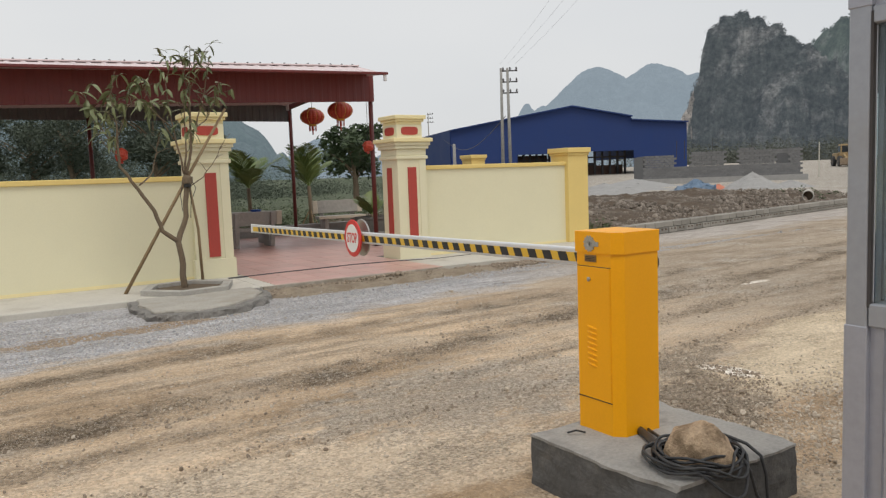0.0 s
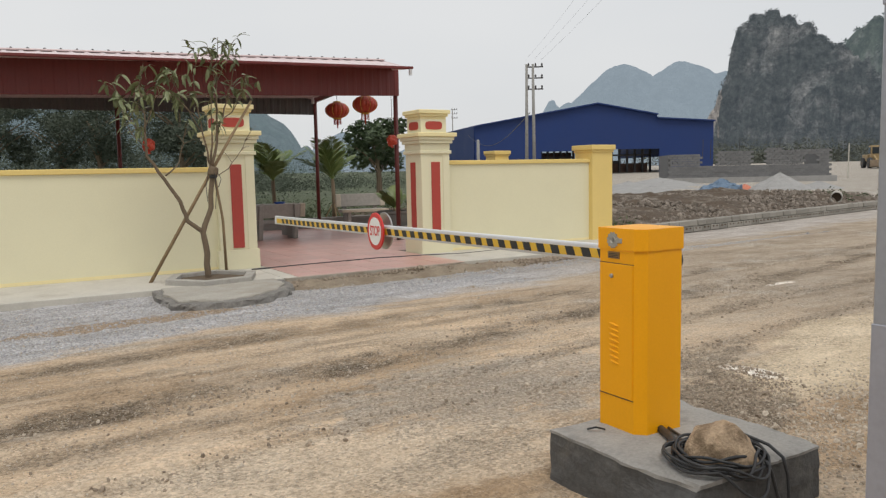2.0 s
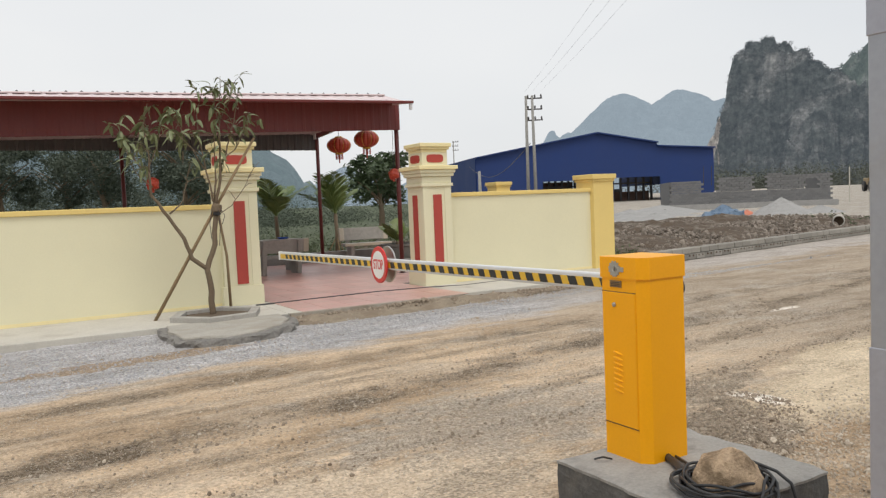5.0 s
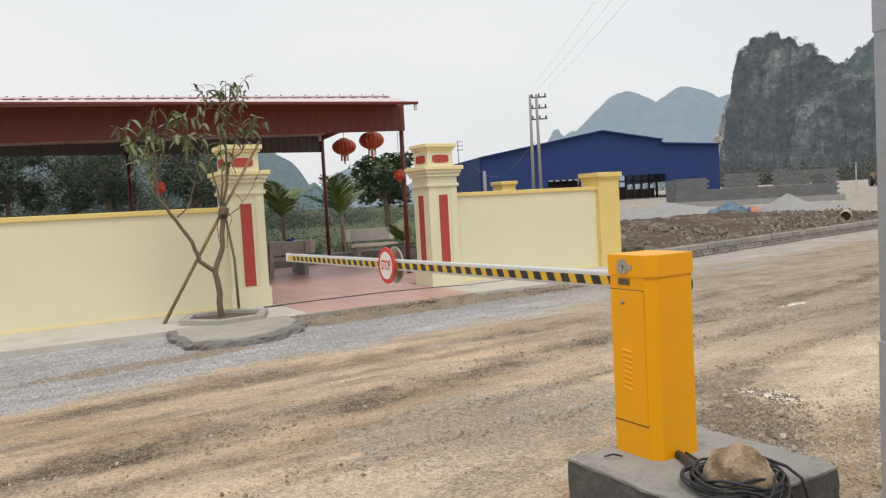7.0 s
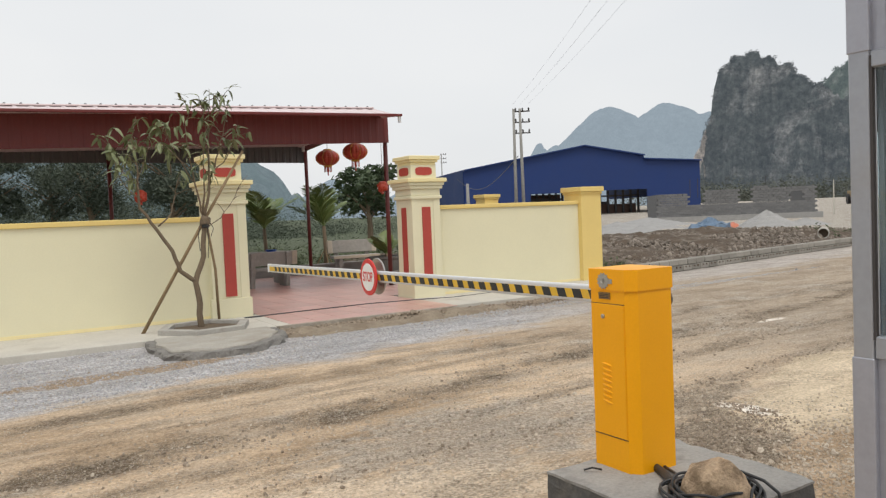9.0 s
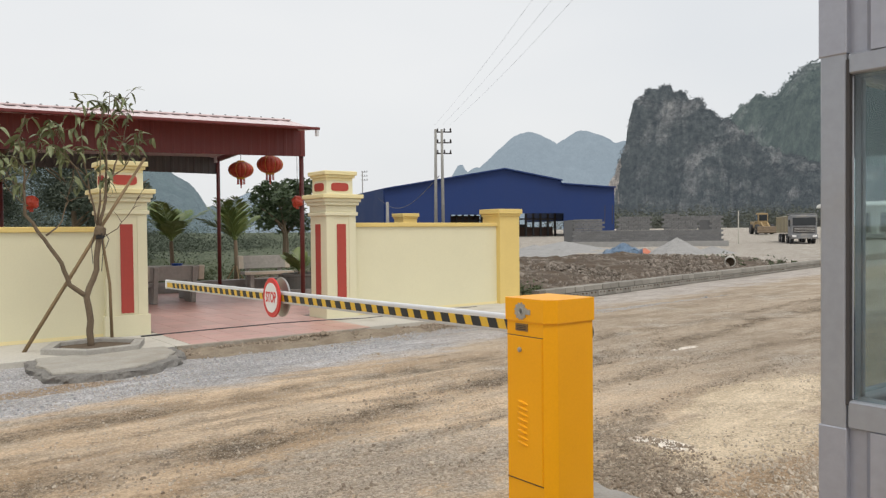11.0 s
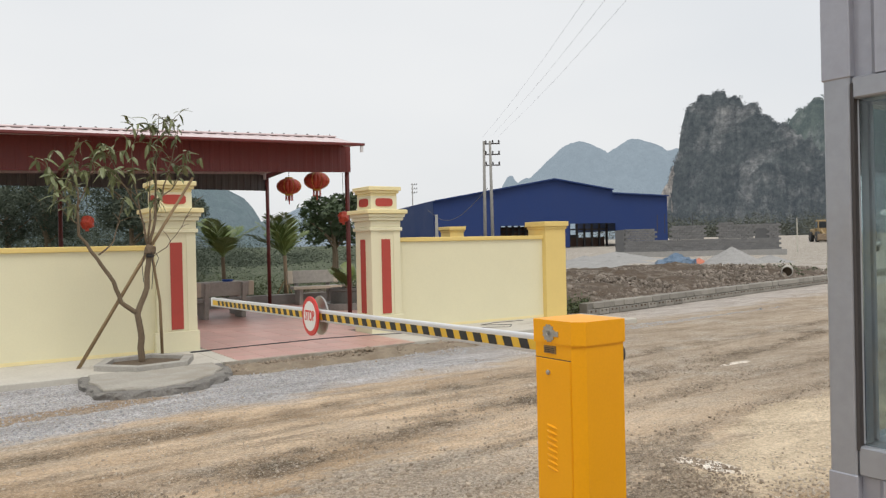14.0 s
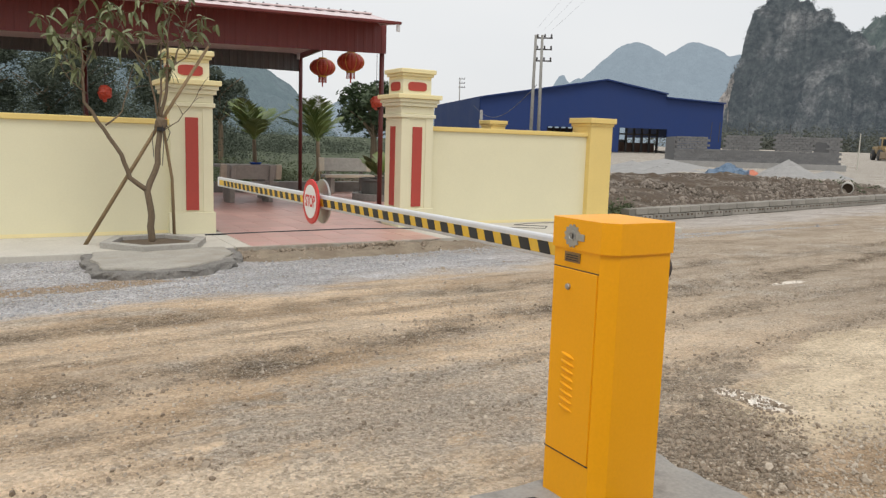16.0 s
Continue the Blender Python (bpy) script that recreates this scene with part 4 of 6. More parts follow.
    for x in (6.36, 1.46, -3.6, -8.6):
        for y in (14.46, 19.14):
            if x == 1.46 and y < 15:
                continue
            part("post", tube([(x, y, 0.08), (x, y, 3.62 if y > 15 else zx(3.2, x))], 0.048, 14), M["maroon_post"], t, smooth=True)
            part("base_plate", box(x - 0.09, y - 0.09, 0.075, x + 0.09, y + 0.09, 0.095, 0.003), M["dark_inside"], t)
    for x in (6.36, 1.46, -3.6, -8.6):
        part("rafter", moved(box(-0.04, 0, -0.07, 0.04, 4.75, 0.07, 0.004), pose(x, 14.46, zx(3.75, x), math.degrees(math.atan2(-0.24, 4.7)), 0, 0)), M["maroon_post"], t)
    for y in (15.6, 16.8, 18.0):
        z = 3.905 - (y - 14.55) * 0.0664 - 0.075
        pb = box(xl, y - 0.03, z - 0.03, xr, y + 0.03, z + 0.03)
        for v in pb.verts:
            v.co.z = zx(v.co.z, v.co.x)
        part("purlin", pb, M["maroon_post"], t)
    return t


pavilion()


def lantern(m, r, h, group="round lanterns", cord=0.4):
    t = thing("lantern", "red round paper lantern with gold trim and tassel", "lantern", m, group)
    b = bmesh.new()
    n, ribs = 48, 16
    rings = []
    for i in range(13):
        a = -math.pi / 2 + math.pi * i / 12
        rr, z = r * max(0.25, math.cos(a)), h * math.sin(a)
        rings.append([b.verts.new((rr * (1 - 0.05 * (k % 3 == 0)) * math.cos(2 * math.pi * k / n), rr * (1 - 0.05 * (k % 3 == 0)) * math.sin(2 * math.pi * k / n), z)) for k in range(n)])
    for r0, r1 in zip(rings, rings[1:]):
        for k in range(n):
            b.faces.new((r0[k], r0[(k + 1) % n], r1[(k + 1) % n], r1[k]))
    part("globe", b, M["lantern_red"], t)
    for k in range(8):
        a = 2 * math.pi * k / 8
        part("gold_rib", tube([(r * 1.004 * math.cos(e) * math.cos(a), r * 1.004 * math.cos(e) * math.sin(a), h * 1.004 * math.sin(e)) for e in (-1.2, -0.8, -0.4, 0, 0.4, 0.8, 1.2)], 0.006, 5), M["gold"], t)
    part("collar", lathe([(r * 0.30, h * 0.93), (r * 0.32, h * 1.0), (r * 0.30, h * 1.10), (0.01, h * 1.12)], 20), M["gold"], t, "gold top collar")
    part("collar", lathe([(0.01, -h * 1.14), (r * 0.32, -h * 1.12), (r * 0.34, -h * 1.0), (r * 0.30, -h * 0.93)], 20), M["gold"], t, "gold bottom collar")
    tas = bmesh.new()
    for k in range(14):
        a = 2 * math.pi * k / 14
        q = r * 0.28
        tube([(q * math.cos(a), q * math.sin(a), -h * 1.1), (q * 1.05 * math.cos(a), q * 1.05 * math.sin(a), -h * 1.75)], 0.008, 4, tas)
    tube([(0, 0, -h * 1.1), (0, 0, -h * 2.2)], 0.016, 6, tas)
    part("tassel", tas, M["lantern_red"], t, "red thread tassel")
    part("cord", tube([(0, 0, h * 1.1), (0, 0, h * 1.1 + cord)], 0.006, 6), M["black"], t)
    return t


lantern(pose(6.36, 17.65, 3.12), 0.305, 0.20, cord=0.33)
lantern(pose(6.36, 16.0, 3.12), 0.295, 0.20, cord=0.42)


def red_tassel(m):
    t = thing("hanging_ornament", "small red ball ornament with tassels", "ornament", m, "red ornaments")
    part("ball", lump(0.115, 1.4, 3, 0.25), M["lantern_red"], t)
    part("streamer", box(-0.035, -0.01, -0.155, 0.025, 0.01, -0.08, 0.004), M["lantern_red"], t)
    part("cord", tube([(0, 0, 0.08), (0, 0, 0.92)], 0.005, 6), M["black"], t)
    return t


red_tassel(pose(1.30, 14.34, 2.12))
red_tassel(pose(6.20, 14.34, 2.22))


# ---- stone furniture in the yard ----
def stone_bench(m):
    t = thing("stone_bench", "grey granite bench with a backrest", "bench", m, "stone seats")
    part("seat", box(-0.62, -0.20, 0.37, 0.62, 0.20, 0.44, 0.012, 2), M["stone_grey"], t)
    part("backrest", moved(box(-0.66, -0.035, 0, 0.66, 0.035, 0.31, 0.012, 2), pose(0, 0.20, 0.50, -8, 0, 0)), M["stone_grey"], t)
    for x in (-0.60, 0.60):
        part("end_border", moved(box(x - 0.065, -0.040, -0.004, x + 0.065, 0.040, 0.314, 0.012, 2), pose(0, 0.20, 0.50, -8, 0, 0)), M["stone_tan"], t, "pale tan stone border")
    part("seat_edge", box(-0.63, -0.215, 0.372, 0.63, -0.201, 0.438, 0.004), M["stone_tan"], t, "pale tan stone edge")
    for x in (-0.42, 0.42):
        part("leg", box(x - 0.05, -0.16, 0, x + 0.05, 0.16, 0.37, 0.015, 2), M["stone_grey"], t)
        part("back_support", moved(box(x - 0.05, 0.041, -0.485, x + 0.05, 0.105, 0.30, 0.012, 2), pose(0, 0.20, 0.50, -8, 0, 0)), M["stone_grey"], t)
    return t


stone_bench(pose(7.60, 19.0, 0.085, 0, 0, -6) @ Matrix.Diagonal((1.06, 1.06, 1.12, 1)))


def stone_table(m):
    t = thing("stone_table", "grey granite garden table", "table", m)
    part("tabletop", box(-0.62, -0.40, 0.70, 0.62, 0.40, 0.77, 0.015, 2), M["stone_grey"], t)
    part("apron", box(-0.50, -0.28, 0.60, 0.50, 0.28, 0.699, 0.01), M["stone_grey"], t)
    for x in (-0.40, 0.40):
        part("leg", box(x - 0.06, -0.24, 0, x + 0.06, 0.24, 0.60, 0.02, 2), M["stone_grey"], t)
    return t


stone_table(pose(4.55, 17.6, 0.085, 0, 0, 4))
first_bench = stone_bench(pose(4.34, 16.75, 0.085, 0, 0, 184))
stone_bench(pose(3.4, 17.6, 0.085, 0, 0, 90))
bowl = thing("tea_tray", "small blue plastic tray on the stone table", "tray", pose(4.75, 17.55, 0.855))
part("tray", lathe([(0.10, 0), (0.14, 0.05), (0.135, 0.05), (0.095, 0.006)], 20), mat("blue_plastic", (0.02, 0.08, 0.4), 0.4, 0.05, 5, 50, 0.05), bowl)

ring = thing("tree_ring", "round concrete planting ring in the tiled yard", "planter", pose(7.50, 16.9, 0.083))
b = bmesh.new()
prof = [(0.62, 0.0), (0.62, 0.16), (0.50, 0.16), (0.50, 0.02)]
for k in range(32):
    a0, a1 = 2 * math.pi * k / 32, 2 * math.pi * (k + 1) / 32
    q = [[b.verts.new((r * math.cos(a), r * math.sin(a), z)) for r, z in prof] for a in (a0, a1)]
    for i in range(3):
        b.faces.new((q[0][i], q[1][i], q[1][i + 1], q[0][i + 1]))
bmesh.ops.remove_doubles(b, verts=b.verts, dist=0.0005)
part("rim", b, M["concrete"], ring)
part("earth", lathe([(0.5, 0.0), (0.5, 0.05), (0.2, 0.06), (0.01, 0.06)], 24), M["soil"], ring)
pot = thing("plant_pot", "dark round stone pot inside the planting ring", "pot", pose(7.50, 16.9, 0.14))
part("pot", lathe([(0.36, 0.0), (0.40, 0.10), (0.41, 0.38), (0.43, 0.40), (0.43, 0.46), (0.38, 0.46), (0.37, 0.40), (0.01, 0.40)], 32), mat("dark_stone_pot", (0.12, 0.12, 0.11), 0.7, 0.25, 8, 60, 0.3, 0.004), pot, smooth=False)
edge = thing("yard_kerb", "low grey concrete kerb behind the yard", "kerb", kind="structure")
part("kerb", box(-6.0, 19.52, -0.1, 9.3, 19.72, 0.36, 0.015), M["concrete"], edge)
part("kerb", box(9.22, 12.2, -0.1, 9.38, 19.52, 0.30, 0.015), M["concrete"], edge)

spill = thing("dirt_spill", "crumbled dark dirt along the edge of the tiles", "dirt", kind="structure")
for x, y, r, h in ((4.35, 9.75, 0.55, 0.10), (3.7, 9.70, 0.6, 0.07), (5.0, 9.85, 0.5, 0.08), (5.7, 9.95, 0.6, 0.06), (2.75, 9.70, 0.5, 0.07), (7.0, 10.05, 0.5, 0.05)):
    b = bmesh.new()
    rings = [[b.verts.new((x + r * 1.6 * f * math.cos(a), y + r * 0.7 * f * math.sin(a), -0.02 + 1.35 * h * (1 - f * f) * (0.75 + 0.7 * noise.noise(Vector((x + 3 * f * math.cos(a), 3 * f * math.sin(a), r))))) ) for a in (2 * math.pi * k / 26 for k in range(26))] for f in (1, 0.85, 0.7, 0.55, 0.4, 0.25, 0.1)]
    for r0, r1 in zip(rings, rings[1:]):
        for k in range(26):
            b.faces.new((r0[k], r0[(k + 1) % 26], r1[(k + 1) % 26], r1[k]))
    b.faces.new(rings[-1])
    part("mound", b, M["soil_dry"], spill, smooth=True)


# ---- far buildings ----
def blue_hall():
    t = thing("factory_hall", "long blue steel-clad factory hall with open bays", "hall")
    a = Vector((61.9, 97.1))
    u = Vector((0.951, -0.309))
    L = 39.8
    ang = math.degrees(math.atan2(u.y, u.x))
    m = pose(a.x, a.y, 0, 0, 0, ang)
    # gable front: metres along it, and the roofline's height there
    s_peak, s_step = 19.55, 30.1
    front = [(0.0, 8.25), (s_peak, 11.6), (s_step - 0.3, 9.9)]
    wall_top = front + [(s_step, 9.35), (L, 8.85)]
    bays = [(10.5, 17.0, 4.4), (22.2, 30.3, 4.6)]
    def ztop(s):
        for (s0, z0), (s1, z1) in zip(wall_top, wall_top[1:]):
            if s0 <= s <= s1:
                return z0 + (z1 - z0) * (s - s0) / (s1 - s0)
        return wall_top[-1][1]
    b = bmesh.new()
    cuts = sorted({0.0, L, s_peak, s_step - 0.3, s_step} | {v for q in bays for v in q[:2]} | {L * k / 60 for k in range(61)})
    for s0, s1 in zip(cuts, cuts[1:]):
        mid = (s0 + s1) / 2
        zb = 0.0
        for b0, b1, zo in bays:
            if b0 <= mid <= b1:
                zb = zo
        for y in (0.0, 0.2):
            b.faces.new([b.verts.new(q) for q in ((s0, y, zb), (s1, y, zb), (s1, y, ztop(s1 - 1e-4)), (s0, y, ztop(s0 + 1e-4)))])
        b.faces.new([b.verts.new(q) for q in ((s0, 0, zb), (s1, 0, zb), (s1, 0.2, zb), (s0, 0.2, zb))])
    bmesh.ops.remove_doubles(b, verts=b.verts, dist=0.001)
    part("front_wall", moved(b, m), M["blue_sheet"], t)
    depth = 34
    for name, pts in (("roof", front), ("lower_roof", [(s_step - 0.3, 9.35), (L, 8.85)])):
        b = bmesh.new()
        for (s0, z0), (s1, z1) in zip(pts, pts[1:]):
            vs = [b.verts.new(p) for p in ((s0, -0.6, z0), (s1, -0.6, z1), (s1, depth, z1), (s0, depth, z0), (s0, -0.6, z0 + 0.2), (s1, -0.6, z1 + 0.2), (s1, depth, z1 + 0.2), (s0, depth, z0 + 0.2))]
            for f in ((0, 1, 2, 3), (7, 6, 5, 4), (0, 4, 5, 1), (1, 5, 6, 2), (2, 6, 7, 3), (3, 7, 4, 0)):
                b.faces.new([vs[i] for i in f])
        part(name, moved(b, m), M["blue_sheet"], t)
    part("side_wall", moved(box(-0.1, 0.3, 0, 0.15, depth, 8.2), m), M["blue_sheet"], t)
    part("side_wall", moved(box(L - 0.2, 0.3, 3.6, L, depth, 8.8), m), M["blue_sheet"], t)
    part("back_wall", moved(box(0, depth - 0.3, 0, L, depth - 0.1, 3.2), m), M["dark_inside"], t)
    part("floor_slab", moved(box(0, 0, 0.1, L, depth, 0.9), m), M["mortar"], t)
    for b0, b1, zo in bays:
        n = 6
        for k in range(n + 1):
            s = b0 + (b1 - b0) * k / n
            part("column", moved(box(s - 0.15, 3, 0, s + 0.15, 3.3, zo + 0.5), m), M["dark_inside"], t)
        part("lintel_beam", moved(box(b0, 3, zo - 1.0, b1, 3.2, zo - 0.75), m), M["dark_inside"], t)
        part("low_partition", moved(box(b0, 4, 0.9, b1, 4.2, 4.3 if b0 < 15 else 2.4), m), mat("rusty_partition", (0.10, 0.06, 0.045), 0.9, 0.3, 1, 8, 0.3), t)
    return t


blue_hall()


def utility_pole(m, h, twin=True, arms=3, name="utility_pole"):
    t = thing(name, "tall grey concrete twin utility pole with steel crossarms" if twin else "slim grey utility pole with crossarms", "utility pole", m)
    for x in ((-0.34, 0.34) if twin else (0,)):
        part("pole", tube([(x, 0, 0), (x * 0.8, 0, h)], [0.17, 0.11], 12), M["concrete"], t, smooth=True)
    for k in range(arms):
        z = h - 0.25 - 0.95 * k
        part("crossarm", box(-0.3, -0.06, z - 0.05, 1.15, 0.06, z + 0.05), M["dark_inside"], t)
        for x in (-0.1, 0.5, 1.05):
            part("insulator", lathe([(0.03, 0), (0.09, 0.06), (0.05, 0.12), (0.09, 0.17), (0.03, 0.28)], 10), M["dark_inside"], t).matrix_basis = pose(x, 0, z + 0.05)
    return t


utility_pole(pose(39.9, 54.2, 0, 0, 0, -36), 10.75)
utility_pole(pose(92.0, 153.0, 0, 0, 0, -30), 16.2, False, 3)
utility_pole(pose(31.6, 49.9, 0, 0, 0, -30), 4.0, False, 0, "short_post")["label"] = "short grey concrete post"

for k, (ex, ey) in enumerate(((20.86, 23.6), (21.53, 23.3), (22.25, 23.0))):
    a, e = Vector((39.6 + 0.55 * k, 54.4 - 0.4 * k, 10.75)), Vector((ex, ey, 10.2))
    way = (e - a)
    pts = []
    for i in range(25):
        f = i / 24 * 2.2
        p = a + way * f
        p.z = 10.75 - 0.9 * math.sin(math.pi * min(1, f / 2.2)) + 0.35
        pts.append(p)
    tagged(part("power_line", tube(pts, 0.005, 5), M["galv"]), "thin grey overhead power line", "cable", "power lines")
sag = [Vector((39.9, 54.2, 6.6)).lerp(Vector((60.8, 97.3, 7.0)), i / 12) - Vector((0, 0, 2.2 * math.sin(math.pi * i / 12))) for i in range(13)]
tagged(part("service_cable", tube(sag, 0.03, 5), M["cable"]), "sagging black service cable from the pole", "cable")


def excavated_bank():
    """Broken ground with rubble behind the low wall."""
    b = bmesh.new()
    d = (KERB_B - KERB_A).normalized()
    nrm = Vector((-d.y, d.x))
    nu, nv = 150, 46
    rows = []
    for j in range(nv):
        w = 0.35 + 13.5 * (j / (nv - 1)) ** 1.3
        row = []
        for i in range(nu):
            s = 0.2 + 20.0 * i / (nu - 1)
            p = KERB_A + d * s + nrm * w
            rim = math.sin(math.pi * min(1, w / 13.5)) * min(1, i / 6) * min(1, (nu - 1 - i) / 14)
            h = 0.05 + rim * (0.30 + 0.28 * noise.fractal(Vector((p.x * 0.45, p.y * 0.45, 0)), 1, 2, 5) + 0.10 * noise.noise(Vector((p.x * 2.4, p.y * 2.4, 5))))
            row.append(b.verts.new((p.x, p.y, ground_z(p.x, p.y) + h * 1.05 - 0.06)))
        rows.append(row)
    for r0, r1 in zip(rows, rows[1:]):
        for k in range(nu - 1):
            b.faces.new((r0[k], r0[k + 1], r1[k + 1], r1[k]))
    return tagged(part("earth_bank", b, mat("excavated_earth", (0.085, 0.062, 0.043), 0.97, 0.35, 1.6, 12, 1.0, 0.06, stain=(0.20, 0.175, 0.145), stain_at=(0.54, 0.66))), "dug-over brown earth bank with rubble", "earth bank", kind="structure")


excavated_bank()


def rock_field(name, count, place, size, material, label, seed):
    """Many loose stones as one mesh; place() gives x, y, z."""
    r = random.Random(seed)
    shapes = []
    for k in range(6):
        q = bmesh.new()
        bmesh.ops.create_icosphere(q, subdivisions=1, radius=1)
        for v in q.verts:
            v.co *= 1 + 0.5 * noise.noise(v.co * 1.7 + Vector((k * 5.3, 0, 0)))
        q.verts.ensure_lookup_table()
        shapes.append(([v.co.copy() for v in q.verts], [[v.index for v in f.verts] for f in q.faces]))
        q.free()
    verts, faces = [], []
    for k in range(count):
        x, y, z = place(r)
        s = size * math.exp(r.gauss(0, 0.36))
        vs, fs = shapes[r.randrange(6)]
        m = Matrix.LocRotScale((x, y, z + s * 0.15), Euler((r.random() * 6, r.random() * 6, r.random() * 6)), (s, s * r.uniform(0.6, 1), s * r.uniform(0.4, 0.8)))
        n0 = len(verts)
        verts += [m @ v for v in vs]
        faces += [[n0 + i for i in f] for f in fs]
    me = bpy.data.meshes.new(name)
    me.from_pydata(verts, [], faces)
    me.materials.append(material)
    return tagged(new(name, me), label, "stones", kind="stuff")


def stone_mat(name, a, b):
    m, nt, p = base_mat(name, 0.95)
    g = nt.nodes.new("ShaderNodeNewGeometry")
    c = ramp_between(nt, g.outputs["Random Per Island"], a, b, 0, 1)
    c = mixed(nt, 0.5, c, ramp_between(nt, noise_out(nt, 40, 4), a, b))
    nt.links.new(c, p.inputs["Base Color"])
    return m


M["pebble"] = stone_mat("road_pebble", (0.27, 0.22, 0.165), (0.63, 0.55, 0.45))
M["grey_pebble"] = stone_mat("crushed_grey_stone", (0.24, 0.24, 0.25), (0.58, 0.58, 0.59))
M["dark_clod"] = stone_mat("damp_dirt_crumb", (0.17, 0.13, 0.095), (0.42, 0.35, 0.27))
M["clod"] = stone_mat("dirt_clod", (0.26, 0.20, 0.14), (0.64, 0.55, 0.44))
M["rubble"] = stone_mat("rubble", (0.055, 0.043, 0.033), (0.36, 0.31, 0.26))


def on_ground(x, y):
    return x, y, ground_z(x, y)


def road_spot(r):
    while True:
        x, y = r.uniform(-4, 16), 1.2 + 8.8 * r.random() ** 1.5
        thick = noise.fractal(Vector((x * 0.5, y * 1.1, 7)), 1.0, 2.0, 4) - 0.35
        for a, k, w, deep in RUTS:
            thick += 0.7 * deep * math.exp(-((y - rut_line(a, k, x)) / (1.4 * w)) ** 2)
        thick += 0.9 * math.exp(-((x - 1.75) / 1.1) ** 2 - ((y - 4.1) / 0.6) ** 2)
        if thick < r.uniform(-0.6, 0.6):
            continue
        if not (1.0 < x < 2.05 and 1.7 < y < 2.7) and not (x < 2 and y < 0.9):
            return on_ground(x, y)


def gravel_spot(r):
    while True:
        x = r.uniform(-7, 20)
        y = 10.0 - (2.7 - 0.30 * min(x, 6)) * r.random() ** 0.8 + 0.12 * max(0, x - 6)
        if y < 10.0 + 0.05 * max(0, x - 10) and not (0.4 < x < 2.3 and y > 8.6):
            return on_ground(x, y)


def corner_spot(r):
    x, y = r.gauss(3.6, 1.0), r.gauss(2.1, 0.45)
    while 1.0 < x < 2.05 and 1.7 < y < 2.7 or x < 2.1:
        x, y = r.gauss(4.3, 1.1), r.gauss(2.3, 0.55)
    return on_ground(x, y)


rock_field("road_gravel", 26000, road_spot, 0.0066, M["pebble"], "small loose brown road gravel", 1)
rock_field("crushed_stone", 11000, gravel_spot, 0.0088, M["grey_pebble"], "crushed grey stone spread along the pavement", 2)
rock_field("clods", 300, road_spot, 0.0145, M["clod"], "brown dirt clods and larger stones on the road", 9)
def churned_spot(r):
    if r.random() < 0.4:
        x = r.uniform(2.15, 3.7)
        return on_ground(x, 2.95 + 0.45 * (x - 2.75) + r.gauss(0, 0.22))
    a, k, w, deep = RUTS[r.choice((0, 0, 2, 4))]
    x = r.uniform(-1.5, 8)
    return on_ground(x, rut_line(a, k, x) + r.gauss(0, w * 0.7))


rock_field("churned_dirt", 3600, churned_spot, 0.0100, M["dark_clod"], "dark crumbs of churned damp dirt in the ruts", 12)
def spill_spot(r):
    x = 2.2 + 5.2 * r.random() ** 1.2
    y = 9.85 + 0.03 * x + r.gauss(0, 0.16)
    h = 0.10 * math.exp(-((x - 4.35) / 0.8) ** 2 - ((y - 9.8) / 0.3) ** 2)
    return x, min(y, 10.02), ground_z(x, y) + max(0.02, h)


rock_field("spilled_dirt", 2600, spill_spot, 0.0165, M["dark_clod"], "lumps of dark dirt spilled along the tiles", 14)
rock_field("loose_stones", 4600, corner_spot, 0.0098, M["pebble"], "loose grey and tan stones beside the footing", 3)


def rubble_spot(r):
    d = (KERB_B - KERB_A).normalized()
    s, w = r.uniform(0.5, 19.5), 0.5 + 8 * r.random() ** 1.4
    p = KERB_A + d * s + Vector((-d.y, d.x)) * w
    h = 0.30 * math.sin(math.pi * min(1, w / 13.5))
    return p.x, p.y, ground_z(p.x, p.y) + h


rock_field("rubble", 3800, rubble_spot, 0.055, M["rubble"], "broken stone and brick rubble on the bank", 4)


def heap_mesh(r, h, seed, squash=1.0, bulge=1.1):
    b = bmesh.new()
    n, k = 28, 10
    rings = []
    for j in range(k + 1):
        q = r * (1 - j / k)
        rings.append([b.verts.new((q * math.cos(2 * math.pi * i / n) * (1 + 0.12 * noise.noise(Vector((i, j * 0.4, seed)))), squash * q * math.sin(2 * math.pi * i / n), h * (j / k) ** bulge + 0.06 * h * noise.noise(Vector((i * 0.7, j * 0.9, seed * 3))) - 0.03)) for i in range(n)])
    for r0, r1 in zip(rings, rings[1:]):
        for i in range(n):
            b.faces.new((r0[i], r0[(i + 1) % n], r1[(i + 1) % n], r1[i]))
    return b


M["crushed"] = mat("pale_crushed_stone", (0.30, 0.297, 0.29), 0.95, 0.2, 2.5, 25, 0.8, 0.03)
for x, y, r, h in ((38.3, 28.2, 2.0, 1.05), (36.0, 30.8, 1.6, 0.5), (40.5, 27.2, 1.6, 0.5), (37.5, 36.5, 2.6, 0.5), (31.5, 33.5, 2.6, 0.7), (26.0, 32.5, 2.2, 0.6), (44.0, 43.0, 4.0, 0.7), (29.5, 29.5, 2.0, 0.5)):
    tagged(part("gravel_mound", moved(heap_mesh(r, h, x), pose(x, y, 0.12)), M["crushed"]), "pale grey heap of crushed stone", "gravel heap", "gravel heaps")
tarp = thing("tarpaulin_pile", "blue tarpaulin crumpled over a rubble pile", "tarpaulin", pose(35.9, 30.3, 0.12))
b = heap_mesh(1.4, 0.6, 4.2, 0.8, 0.5)
